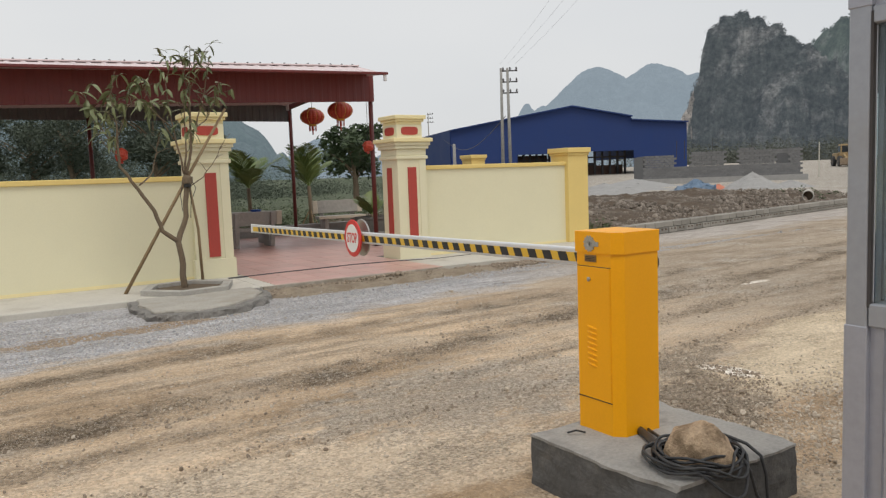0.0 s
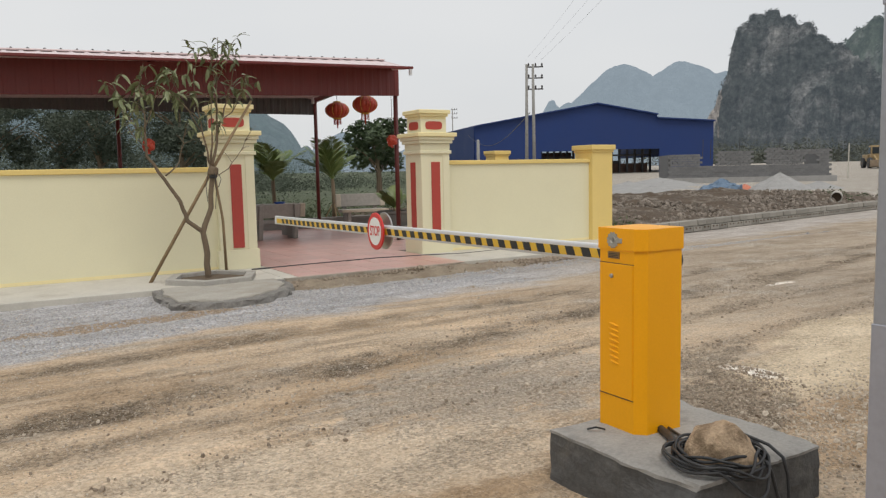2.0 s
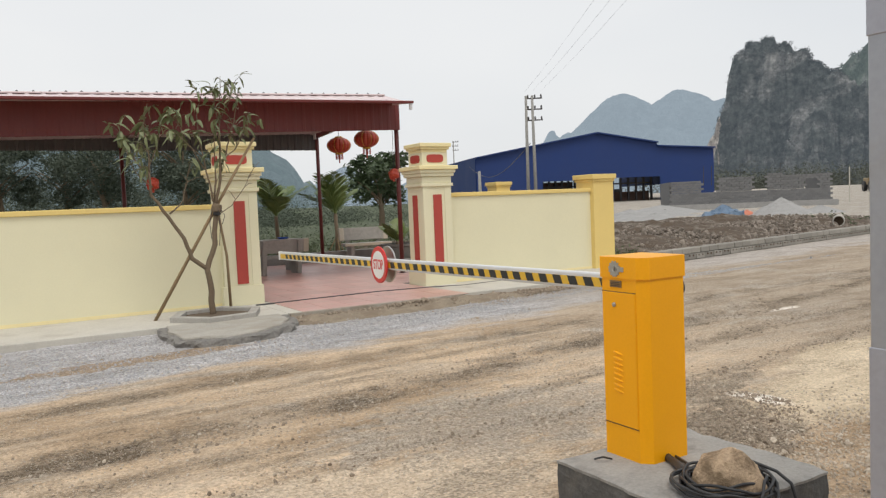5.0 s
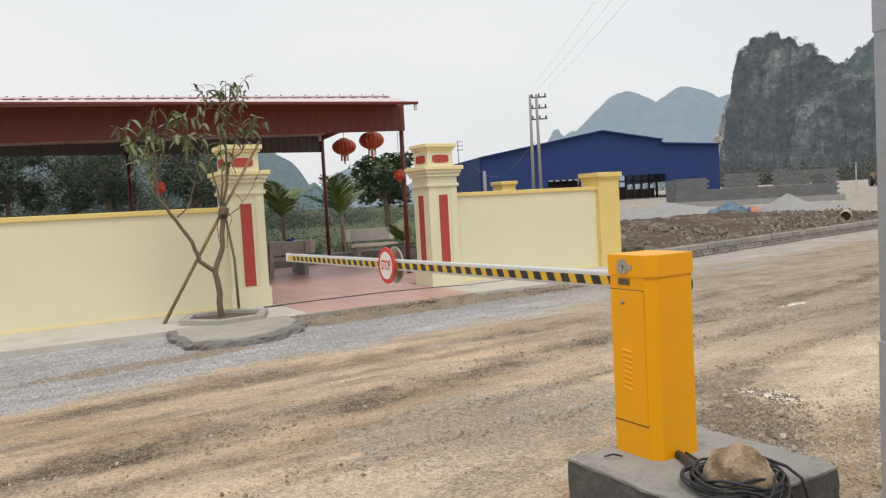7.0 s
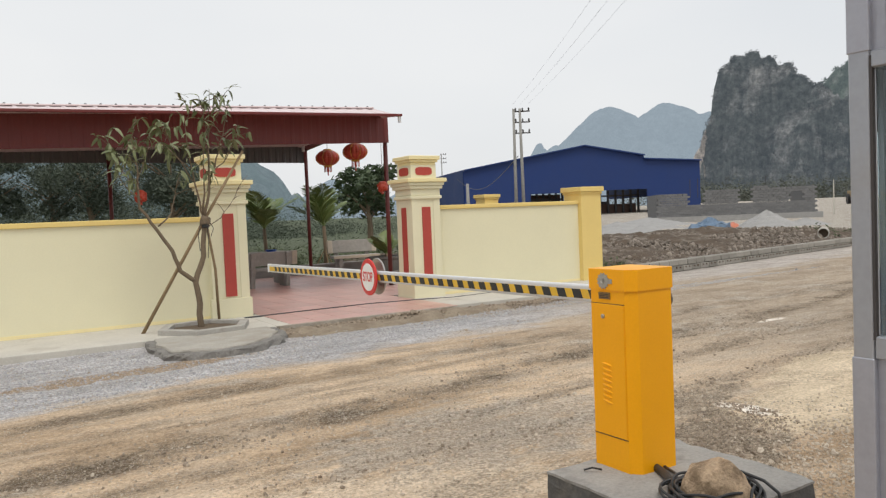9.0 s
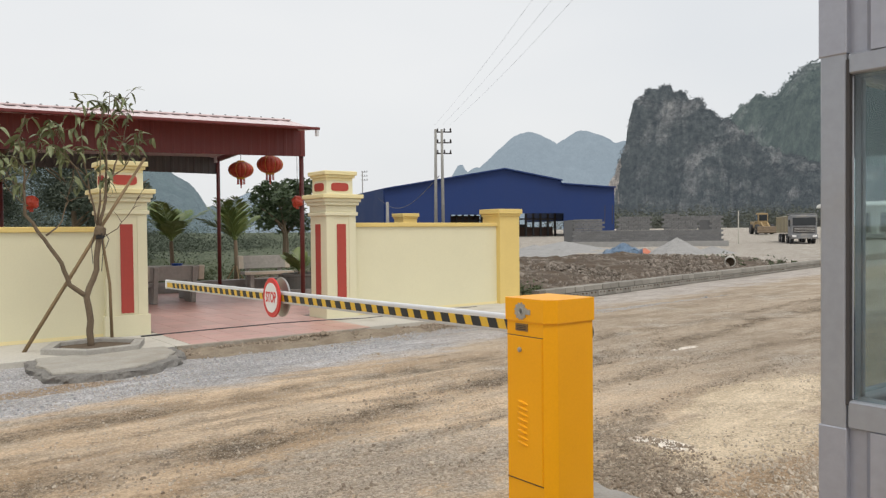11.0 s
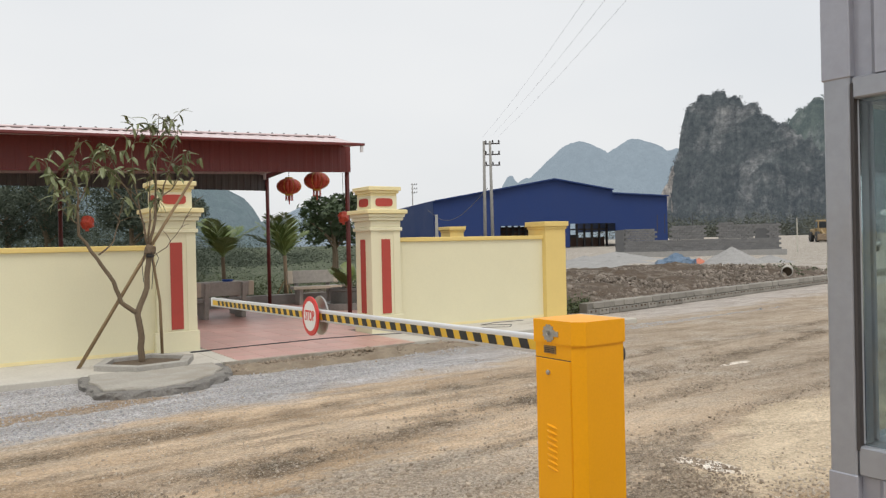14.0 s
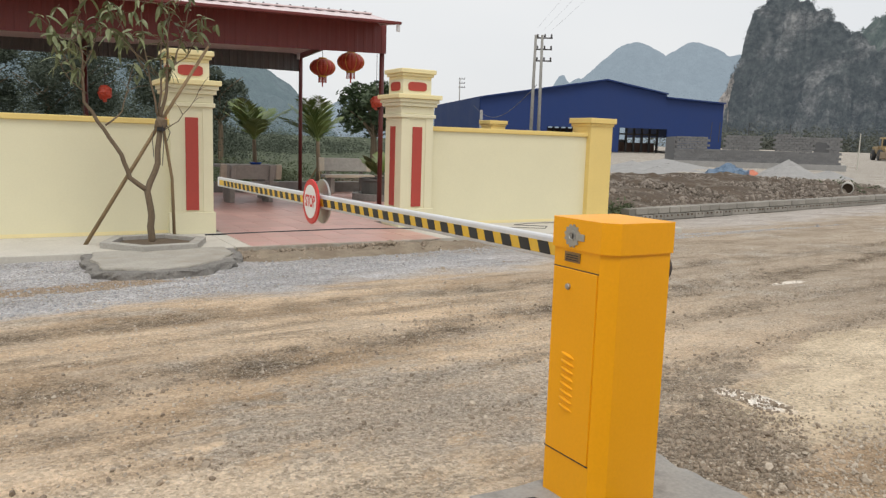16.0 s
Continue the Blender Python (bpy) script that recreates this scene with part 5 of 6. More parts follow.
for v in b.verts:
    v.co += Vector((noise.noise(v.co * 3), noise.noise(v.co * 3 + Vector((4, 0, 0))), noise.noise(v.co * 3 + Vector((0, 4, 0))))) * 0.30
part("sheet", b, mat("blue_tarpaulin", (0.10, 0.16, 0.24), 0.5, 0.35, 2, 15, 0.5, 0.02), tarp)
b = heap_mesh(0.6, 0.4, 8.2, 0.7, 0.55)
part("orange_sheet", moved(b, pose(1.15, -0.7, 0)), mat("orange_plastic", (0.50, 0.16, 0.09), 0.5, 0.3, 3, 20, 0.4, 0.01), tarp)


def pipe(m):
    t = thing("concrete_pipe", "white-grey concrete drain pipe lying on the bank", "pipe", m)
    b = bmesh.new()
    n = 28
    prof = [(0.205, -1.0), (0.245, -1.0), (0.245, 1.0), (0.205, 1.0)]
    rings = [[b.verts.new((r * math.cos(2 * math.pi * k / n), z, r * math.sin(2 * math.pi * k / n))) for k in range(n)] for r, z in prof]
    for i in range(4):
        r0, r1 = rings[i], rings[(i + 1) % 4]
        for k in range(n):
            b.faces.new((r0[k], r0[(k + 1) % n], r1[(k + 1) % n], r1[k]))
    # dark disc behind the near opening, added for the shade inside the pipe
    part("dark_end", moved(lathe([(0.20, -0.02), (0.20, 0.02)], 20), pose(0, -0.70, 0, 90, 0, 0)), M["soil"], t, "dark disc standing for the shade inside the pipe")
    part("pipe", b, mat("white_concrete", (0.42, 0.40, 0.36), 0.9, 0.15, 3, 30, 0.4, 0.005), t, smooth=True)
    return t


pipe(pose(25.15, 16.38, 0.36, 0, 0, -58) @ Matrix.Diagonal((0.8, 0.8, 0.8, 1)))


# ---- low block wall beside the road ----
def kerb_wall():
    t = thing("kerb_wall", "low wall of rough cement blocks along the road", "low wall", kind="structure")
    d = (KERB_B - KERB_A).normalized()
    ang = math.degrees(math.atan2(d.y, d.x))
    m = pose(KERB_A.x, KERB_A.y, 0, 0, 0, ang)
    part("core", moved(box(0, 0.02, -0.05, 34, 0.22, 0.27), m), M["mortar"], t)
    meshes = []
    for k in range(3):
        q = box(-0.188, -0.01, -0.062, 0.188, 0.235, 0.062, 0.010)
        for v in q.verts:
            v.co += Vector((noise.noise(v.co * 9 + Vector((k * 3, 0, 0))), 0.8 * noise.noise(v.co * 8 + Vector((0, k * 3, 0))), noise.noise(v.co * 9))) * 0.010
        meshes.append(mesh_of("cement_block", q, M["kerb_block"]))
    # dark box set on the block face for the shade in its hole
    hole = mesh_of("block_hole", box(-0.022, -0.026, -0.018, 0.022, 0.0, 0.018, 0.004), M["soil"])
    r = random.Random(8)
    for row in range(2):
        for k in range(84):
            s = 0.2 + k * 0.4 + 0.2 * (row % 2)
            if s > 33:
                break
            if row == 0 and s < 20:
                for dx in (-0.09, 0.07):
                    shared("block_hole", hole, t, m @ pose(s + dx, 0, 0.10))
            shared("cement_block", meshes[r.randrange(3)], t, m @ pose(s, r.uniform(-0.008, 0.008), 0.075 + row * 0.14, r.uniform(-1, 1), r.uniform(-1, 1), r.uniform(-1.5, 1.5)))
    return t


# ---- unfinished block building ----
def block_building():
    t = thing("unfinished_wall", "unfinished building of grey cement blocks", "building")
    a, c = Vector((51.0, 48.6)), Vector((61.6, 40.2))
    u = (c - a).normalized()
    L = (c - a).length
    ang = math.degrees(math.atan2(u.y, u.x))
    m = pose(a.x, a.y, -0.25, 0, 0, ang)
    # stretches of wall along the front: start, end, bottom, top
    def top(s):
        f = s / L
        if f < 0.20:
            return 3.0
        if f < 0.30:
            return 1.85
        if f < 0.52:
            return 3.2
        if f < 0.60:
            return 1.95
        if f < 0.83:
            return 3.3
        return 3.4
    bl = 0.42
    me = mesh_of("cement_block", box(-0.205, -0.1, -0.097, 0.205, 0.1, 0.097, 0.012), M["block"])
    part("footing", moved(box(-0.5, -0.5, -0.2, L + 0.5, 0.8, 0.85), m), M["crushed"], t, "pale rendered plinth")
    part("core", moved(box(0.02, -0.085, 0.8, L - 0.02, 0.07, 1.85), m), M["block"], t)
    count, row = 0, 0
    z = 0.95
    while z < 3.4:
        s = 0.1 + (bl / 2 if row % 2 else 0)
        while s < L:
            f = s / L
            hole = 0.845 < f < 0.93 and 1.9 < z < 2.75
            if z < top(s) and not hole:
                if count < 300:
                    shared("cement_block", me, t, m @ pose(s, random.uniform(-0.015, 0.015), z))
                count += 1
            s += bl + 0.012
        z += 0.207
        row += 1
    part("return_wall", moved(box(0, 0.1, 0.8, 0.2, 6, 2.9), m), M["block"], t)
    part("return_wall", moved(box(L - 0.2, 0.1, 0.8, L, 6, 3.2), m), M["block"], t)
    for f in (0.22, 0.27, 0.45, 0.70):
        part("rebar", moved(tube([(L * f, 0.3, 2.5), (L * f + 0.03, 0.3, 4.2)], 0.03, 5), m), M["dark_inside"], t)
    return t


def dump_truck(m):
    t = thing("dump_truck", "dusty grey and yellow dump truck parked on the road", "truck", m)
    cabm = mat("dusty_truck_paint", (0.20, 0.205, 0.215), 0.6, 0.25, 1.5, 20, 0.2, 0.004, stain=(0.35, 0.31, 0.25), stain_at=(0.5, 0.75))
    bedm = mat("dusty_yellow_bed", (0.40, 0.35, 0.24), 0.7, 0.25, 1.2, 20, 0.2, 0.004, stain=(0.33, 0.30, 0.25), stain_at=(0.45, 0.7))
    part("chassis", box(-0.5, -4.2, 0.75, 0.5, 3.4, 1.05), M["dark_inside"], t)
    cab = part("cab", box(-1.22, -4.35, 0.75, 1.22, -2.5, 2.95, 0.10, 3), cabm, t)
    part("windscreen", box(-1.08, -4.40, 1.90, 1.08, -4.33, 2.70, 0.03), mat("dark_windscreen", (0.02, 0.025, 0.03), 0.1, 0.1, 2, 20, 0.0), cab)
    part("grille", box(-1.0, -4.42, 1.18, 1.0, -4.34, 1.75, 0.03), M["dark_inside"], cab)
    for z in (1.3, 1.45, 1.6):
        part("grille_bar", box(-0.95, -4.45, z - 0.03, 0.95, -4.42, z + 0.03, 0.01), M["steel"], cab)
    part("bumper", box(-1.25, -4.55, 0.55, 1.25, -4.30, 1.02, 0.05, 2), cabm, t)
    for x in (-0.95, 0.95):
        part("headlight", box(x - 0.2, -4.58, 0.72, x + 0.2, -4.54, 0.92, 0.02), M["white"], t)
        part("mirror", box(x * 1.45 - 0.08, -4.3, 1.8, x * 1.45 + 0.08, -4.22, 2.5, 0.03), M["black"], t)
    bed = part("bed", box(-1.25, -2.3, 1.15, 1.25, 4.2, 2.75, 0.03), bedm, t)
    part("bed_rim", box(-1.3, -2.36, 2.75, 1.3, 4.26, 2.9, 0.03), bedm, bed)
    part("cab_guard", box(-1.25, -3.6, 2.98, 1.25, -2.3, 3.1, 0.02), cabm, bed)
    for k in range(8):
        y = -2.0 + k * 0.85
        for x in (-1.29, 1.29):
            part("rib", box(x - 0.05, y - 0.05, 1.2, x + 0.05, y + 0.05, 2.74), bedm, bed)
    for y in (-3.4, -1.7, 1.6, 2.95):
        for x in (-1.02, 1.02):
            w = part("wheel", moved(lathe([(0.30, -0.15), (0.50, -0.15), (0.53, -0.10), (0.53, 0.10), (0.50, 0.15), (0.30, 0.15)], 24), pose(x, y, 0.53, 0, 90, 0)), M["black"], t)
            part("hub", moved(lathe([(0.1, -0.16), (0.29, -0.12), (0.29, 0.12), (0.1, 0.16)], 16), pose(x, y, 0.53, 0, 90, 0)), M["steel"], w)
    return t


dump_truck(pose(78.0, 41.9, 0.05, 0, 0, -52))


def wheel_loader(m):
    t = thing("wheel_loader", "yellow wheel loader with its bucket lowered", "loader", m)
    y = mat("dusty_loader_yellow", (0.32, 0.225, 0.105), 0.6, 0.2, 1.5, 20, 0.2, 0.004, stain=(0.40, 0.32, 0.2), stain_at=(0.5, 0.75))
    part("rear_body", box(-1.0, 0.2, 1.0, 1.0, 3.2, 2.0, 0.12, 2), y, t)
    cab = part("cab", box(-0.75, -0.7, 1.5, 0.75, 0.8, 3.3, 0.08, 2), y, t)
    part("cab_glass", box(-0.6, -0.75, 2.1, 0.6, -0.69, 3.05, 0.02), bpy.data.materials["dark_windscreen"], cab)
    part("cab_glass", box(-0.79, -0.5, 2.1, -0.74, 0.6, 3.05, 0.02), bpy.data.materials["dark_windscreen"], cab)
    part("front_frame", box(-0.6, -2.4, 0.8, 0.6, -0.5, 1.5, 0.06), y, t)
    for x in (-0.45, 0.45):
        part("lift_arm", moved(box(x - 0.12, -2.2, -0.15, x + 0.12, 0, 0.15, 0.03), pose(0, -1.3, 1.75, 25, 0, 0)), y, t)
    part("bucket", moved(prism([(0, 0), (0.9, 0.1), (0.95, 0.25), (0.25, 0.3), (0.2, 1.0), (0, 1.05)], -1.45, 1.45), pose(0, -3.1, 0.15, 90, 0, -90)), mat("worn_bucket_steel", (0.20, 0.15, 0.10), 0.7, 0.3, 2, 20, 0.3), t)
    for yy in (-1.5, 2.0):
        for x in (-1.05, 1.05):
            w = part("wheel", moved(lathe([(0.4, -0.25), (0.72, -0.25), (0.78, -0.18), (0.78, 0.18), (0.72, 0.25), (0.4, 0.25)], 24), pose(x, yy, 0.78, 0, 90, 0)), M["black"], t)
            part("rim", moved(lathe([(0.1, -0.26), (0.38, -0.2), (0.38, 0.2), (0.1, 0.26)], 16), pose(x, yy, 0.78, 0, 90, 0)), y, w)
    return t


wheel_loader(pose(110.5, 64.6, 0.86, 0, 0, -46))


def far_house(m):
    t = thing("white_house", "white single-storey building with a columned porch", "house", m)
    w = mat("white_plaster", (0.72, 0.71, 0.66), 0.85, 0.08, 1, 20, 0.2)
    part("wall", box(-7, 0, 0, 7, 6, 3.6), w, t)
    part("roof", prism([(-7.6, -1.8), (7.6, -1.8), (7.6, 6.5), (-7.6, 6.5)], 3.6, 4.1, 0.35), w, t)
    for k in range(8):
        part("column", tube([(-6.6 + k * 1.88, -1.4, 0.4), (-6.6 + k * 1.88, -1.4, 3.6)], 0.16, 12), w, t)
        part("window", box(-6.0 + k * 1.7, -0.06, 0.6, -5.0 + k * 1.7, 0.02, 2.9), M["dark_inside"], t)
    part("porch_floor", box(-7.4, -1.8, 0, 7.4, 0, 0.4), M["concrete"], t)
    return t


far_house(pose(92.0, 37.0, 0.5, 0, 0, -52))
post = thing("marker_post", "thin white marker post beside the quarry road", "post", pose(72.5, 45.2, 0))
part("post", tube([(0, 0, 0), (0.02, 0, 3.6)], [0.07, 0.05], 8), M["concrete_light"], post)


# ---- hills ----
def hill_mesh(domes, step, rough, seed, grain=0.06, power=3.0):
    """Karst hills: steep domes (x, y, height, radius) blended, with broken slopes."""
    lo = Vector((min(x - 1.6 * r for x, y, h, r in domes), min(y - 1.6 * r for x, y, h, r in domes)))
    hi = Vector((max(x + 1.6 * r for x, y, h, r in domes), max(y + 1.6 * r for x, y, h, r in domes)))
    nx, ny = int((hi.x - lo.x) / step) + 2, int((hi.y - lo.y) / step) + 2
    verts, faces = [], []
    for j in range(ny):
        for i in range(nx):
            x, y = lo.x + i * step, lo.y + j * step
            w = noise.fractal(Vector((x * grain, y * grain, seed)), 1.0, 2.0, 5)
            w2 = noise.fractal(Vector((x * grain * 3.1, y * grain * 3.1, seed + 4)), 1.0, 2.0, 4)
            z = -4.0
            for cx, cy, h, r in domes:
                q = math.hypot(x - cx, y - cy) / r * (1 + 0.30 * w)
                z = max(z, h * (1 - q ** power) if q < 1.35 else -4.0)
            z = z + (rough * w2 if z > 0 else 0)
            verts.append((x + 0.6 * rough * w2, y + 0.6 * rough * w, max(z, -4.0)))
    for j in range(ny - 1):
        for i in range(nx - 1):
            q = (j * nx + i, j * nx + i + 1, (j + 1) * nx + i + 1, (j + 1) * nx + i)
            if max(verts[k][2] for k in q) > -3.9:
                faces.append(q)
    me = bpy.data.meshes.new("hill")
    me.from_pydata(verts, [], faces)
    return me


def hill(name, label, domes, step, rough, seed, material, grain=0.06, power=3.0):
    me = hill_mesh(domes, step, rough, seed, grain, power)
    me.materials.append(M[material])
    return tagged(new(name, me), label, "hill", kind="structure")


karst_domes = [(314.5, 248.5, 69, 11), (318, 244, 73, 12), (322, 239, 74, 13), (326, 233.5, 71, 14), (329.5, 228, 66, 15), (333, 222, 60, 16), (337, 215, 55, 17), (341, 208, 47, 15), (346, 199, 41, 17), (351, 190, 36, 20), (357, 178, 32, 24), (366, 162, 29, 28), (316, 240, 46, 20), (328, 222, 42, 22), (310, 252, 44, 10)]
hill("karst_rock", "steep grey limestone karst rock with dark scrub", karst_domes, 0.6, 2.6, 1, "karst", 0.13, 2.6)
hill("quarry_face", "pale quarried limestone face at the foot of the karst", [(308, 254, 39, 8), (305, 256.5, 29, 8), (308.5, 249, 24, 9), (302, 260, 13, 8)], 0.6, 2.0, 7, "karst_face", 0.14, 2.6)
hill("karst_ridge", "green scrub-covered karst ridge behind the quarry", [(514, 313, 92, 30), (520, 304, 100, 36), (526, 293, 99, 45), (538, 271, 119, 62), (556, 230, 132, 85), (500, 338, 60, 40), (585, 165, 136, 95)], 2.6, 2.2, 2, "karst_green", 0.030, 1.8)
hill("far_peaks", "far karst peaks, blue-grey haze painted in as glow", [(623, 781, 92, 38), (688, 724, 131, 128), (712, 701, 113, 170), (739, 672, 132, 118), (772, 635, 116, 110), (640, 768, 88, 66), (655, 755, 98, 75)], 5.0, 3.5, 3, "far_hill", 0.018, 1.5)
hill("left_hill", "wooded hill behind the pavilion, mist painted in as glow", [(158, 690, 65, 98), (60, 715, 74, 130), (-60, 720, 80, 150), (-200, 720, 85, 170)], 6.0, 3.0, 4, "hill_mist_glow", 0.014, 3.2)
hill("small_peaks", "small peaks on the horizon, pale haze painted in as glow", [(352, 828, 50, 52), (372, 815, 40, 50), (330, 840, 32, 60), (480, 860, 42, 70), (540, 830, 50, 80), (420, 870, 34, 60)], 6.0, 2.0, 5, "far_hill", 0.012, 1.6)


# ---- plants ----
def leaf_cloud(verts, faces, r, centre, radii, count, size):
    """Small bent leaves scattered in the shell of an uneven ball."""
    for _ in range(count):
        d = Vector((r.gauss(0, 1), r.gauss(0, 1), r.gauss(0, 1))).normalized()
        q = (0.45 + 0.6 * r.random() ** 0.5) * (1 + 0.35 * noise.noise(d * 2 + Vector(centre)))
        p = Vector(centre) + Vector((d.x * radii[0], d.y * radii[1], d.z * radii[2])) * q
        a = Vector((r.gauss(0, 1), r.gauss(0, 1), r.gauss(0, 0.6))).normalized() * size * r.uniform(0.6, 1.3)
        b = a.orthogonal().normalized() * size * 0.42
        b.rotate(Euler((r.random() * 6, 0, r.random() * 6)))
        n0 = len(verts)
        verts += [p - a, p + b, p + a, p - b]
        faces.append((n0, n0 + 1, n0 + 2, n0 + 3))


def leaf_mesh(name, verts, faces, material):
    me = bpy.data.meshes.new(name)
    me.from_pydata(verts, [], faces)
    me.materials.append(material)
    return me


def far_tree(m, h, wide, seed, material="leaf_dark", count=900, size=0.16, label="dark green broadleaf tree"):
    r = random.Random(seed)
    t = thing("tree", label, "tree", m, "trees behind the yard")
    tb = tube([(0, 0, -0.1), (0.05, 0.02, h * 0.3), (-0.03, 0.05, h * 0.6), (0.02, 0, h * 0.85)], [h * 0.03, h * 0.024, h * 0.015, h * 0.006], 8)
    for k in range(7):
        a, z = r.random() * 6.28, h * r.uniform(0.35, 0.7)
        tube([(0, 0, z), (0.3 * wide * math.cos(a), 0.3 * wide * math.sin(a), z + h * 0.10), (0.7 * wide * math.cos(a), 0.7 * wide * math.sin(a), z + h * 0.2)], [h * 0.012, h * 0.008, h * 0.003], 5, tb)
    part("trunk", tb, M["bark"], t)
    verts, faces = [], []
    for k in range(11):
        a, q = r.random() * 6.28, r.random() ** 0.6 * wide * 0.75
        z = h * r.uniform(0.48, 0.92)
        s = wide * r.uniform(0.28, 0.5)
        leaf_cloud(verts, faces, r, (q * math.cos(a), q * math.sin(a), z), (s, s, s * 0.75), count // 11, size)
    cr = new("crown", leaf_mesh("crown", verts, faces, M[material]))
    cr.parent = t
    return t


far_tree(pose(13.6, 30.5, 0), 4.3, 1.6, 21, "leaf_dark", 2200, 0.15)
far_tree(pose(14.4, 32.0, 0), 3.9, 1.3, 22, "leaf_dark", 1200, 0.15)
far_tree(pose(-3.0, 62.0, 0), 11.0, 3.2, 23, "leaf_dark", 1500, 0.30, "tall dark tree rising behind the pavilion roof")
for k in range(9):
    far_tree(pose(-7 + k * 2.1 + random.uniform(-0.6, 0.6), 34 + random.uniform(-3, 8), 0), random.uniform(4.2, 6.0), random.uniform(1.6, 2.6), 40 + k, "leaf_wood", 8000, 0.082, "grey-green tree in the woods behind the yard")


def woods():
    r = random.Random(77)
    verts, faces = [], []
    for k in range(150):
        x, y = r.uniform(-16, 13), r.uniform(38, 75)
        s = r.uniform(1.3, 2.6)
        top = 3.4 + 0.06 * (y - 38) if x < 9 else 1.6
        leaf_cloud(verts, faces, r, (x, y, r.uniform(0.4, top)), (s, s, s * 0.8), 900, 0.085)
    for k in range(70):
        x = r.uniform(9, 40)
        y = r.uniform(36, 110) + 0.5 * x
        if y < 1.35 * x + 22:
            continue
        s = r.uniform(0.9, 2.6)
        leaf_cloud(verts, faces, r, (x, y, s * 0.4), (s * 1.5, s, s * r.uniform(0.5, 0.9)), 1000, 0.09)
    tagged(new("woods", leaf_mesh("woods", verts, faces, M["leaf_wood"])), "grey-green woods and scrub behind the yard", "woods", kind="stuff")
    verts, faces = [], []
    for k in range(80):
        x = r.uniform(4, 12) if k < 55 else r.uniform(-6, 4)
        y = r.uniform(20.2, 27)
        s = r.uniform(0.2, 0.7)
        leaf_cloud(verts, faces, r, (x, y, s * 0.5), (s, s, s * 0.9), 230, 0.048)
    tagged(new("shrubs", leaf_mesh("shrubs", verts, faces, M["leaf_scrub"])), "low yellow-green shrubs beyond the yard kerb", "shrubs", kind="stuff")
    verts, faces = [], []
    for k in range(90):
        x, s = r.uniform(9.9, 11.4), r.uniform(0.08, 0.22)
        y = 11.9 + r.uniform(0.1, 2.4)
        leaf_cloud(verts, faces, r, (x, y, s), (s, s, s * 1.2), 40, 0.05)
    for k in range(16):
        x = r.uniform(25.5, 29)
        y = KERB_A.y + (x - KERB_A.x) * 0.19 + r.uniform(0.5, 4)
        s = r.uniform(0.1, 0.3)
        leaf_cloud(verts, faces, r, (x, y, 0.12 + s * 0.7), (s, s, s), 40, 0.07)
    tagged(new("weeds", leaf_mesh("weeds", verts, faces, M["leaf_scrub"])), "dry weeds along the low wall", "weeds", kind="stuff")
    verts, faces = [], []
    for k in range(200):
        s = r.uniform(2.0, 5.5)
        f = r.random()
        x, y = 235 + 90 * f + r.uniform(-20, 20), 215 - 95 * f + r.uniform(-18, 18)
        leaf_cloud(verts, faces, r, (x, y, s * 0.7 + 2), (s, s, s * 1.2), 150, 0.55)
    tagged(new("quarry_trees", leaf_mesh("quarry_trees", verts, faces, M["leaf_haze"])), "far belt of trees at the foot of the karst", "woods", kind="stuff")


def slope_scrub(name, label, hill_name, count, radius, leaf, material, seed):
    """Bushes rooted all over a rock, with gaps where bare stone shows."""
    r = random.Random(seed)
    spots = [v.co for v in bpy.data.objects[hill_name].data.vertices if v.co.z > 2]
    verts, faces = [], []
    while count:
        p = spots[r.randrange(len(spots))]
        if noise.noise(p / (6 * radius)) < r.uniform(-0.5, 0.25):
            continue
        s = radius * r.uniform(0.5, 1.3)
        leaf_cloud(verts, faces, r, p, (s, s, s * 0.8), 16, leaf)
        count -= 1
    tagged(new(name, leaf_mesh(name, verts, faces, M[material])), label, "scrub", kind="stuff")


woods()
# the scrub shares the hill materials and so their painted haze
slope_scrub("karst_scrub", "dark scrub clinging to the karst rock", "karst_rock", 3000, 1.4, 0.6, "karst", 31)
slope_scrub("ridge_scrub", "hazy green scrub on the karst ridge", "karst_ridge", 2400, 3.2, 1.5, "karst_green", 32)


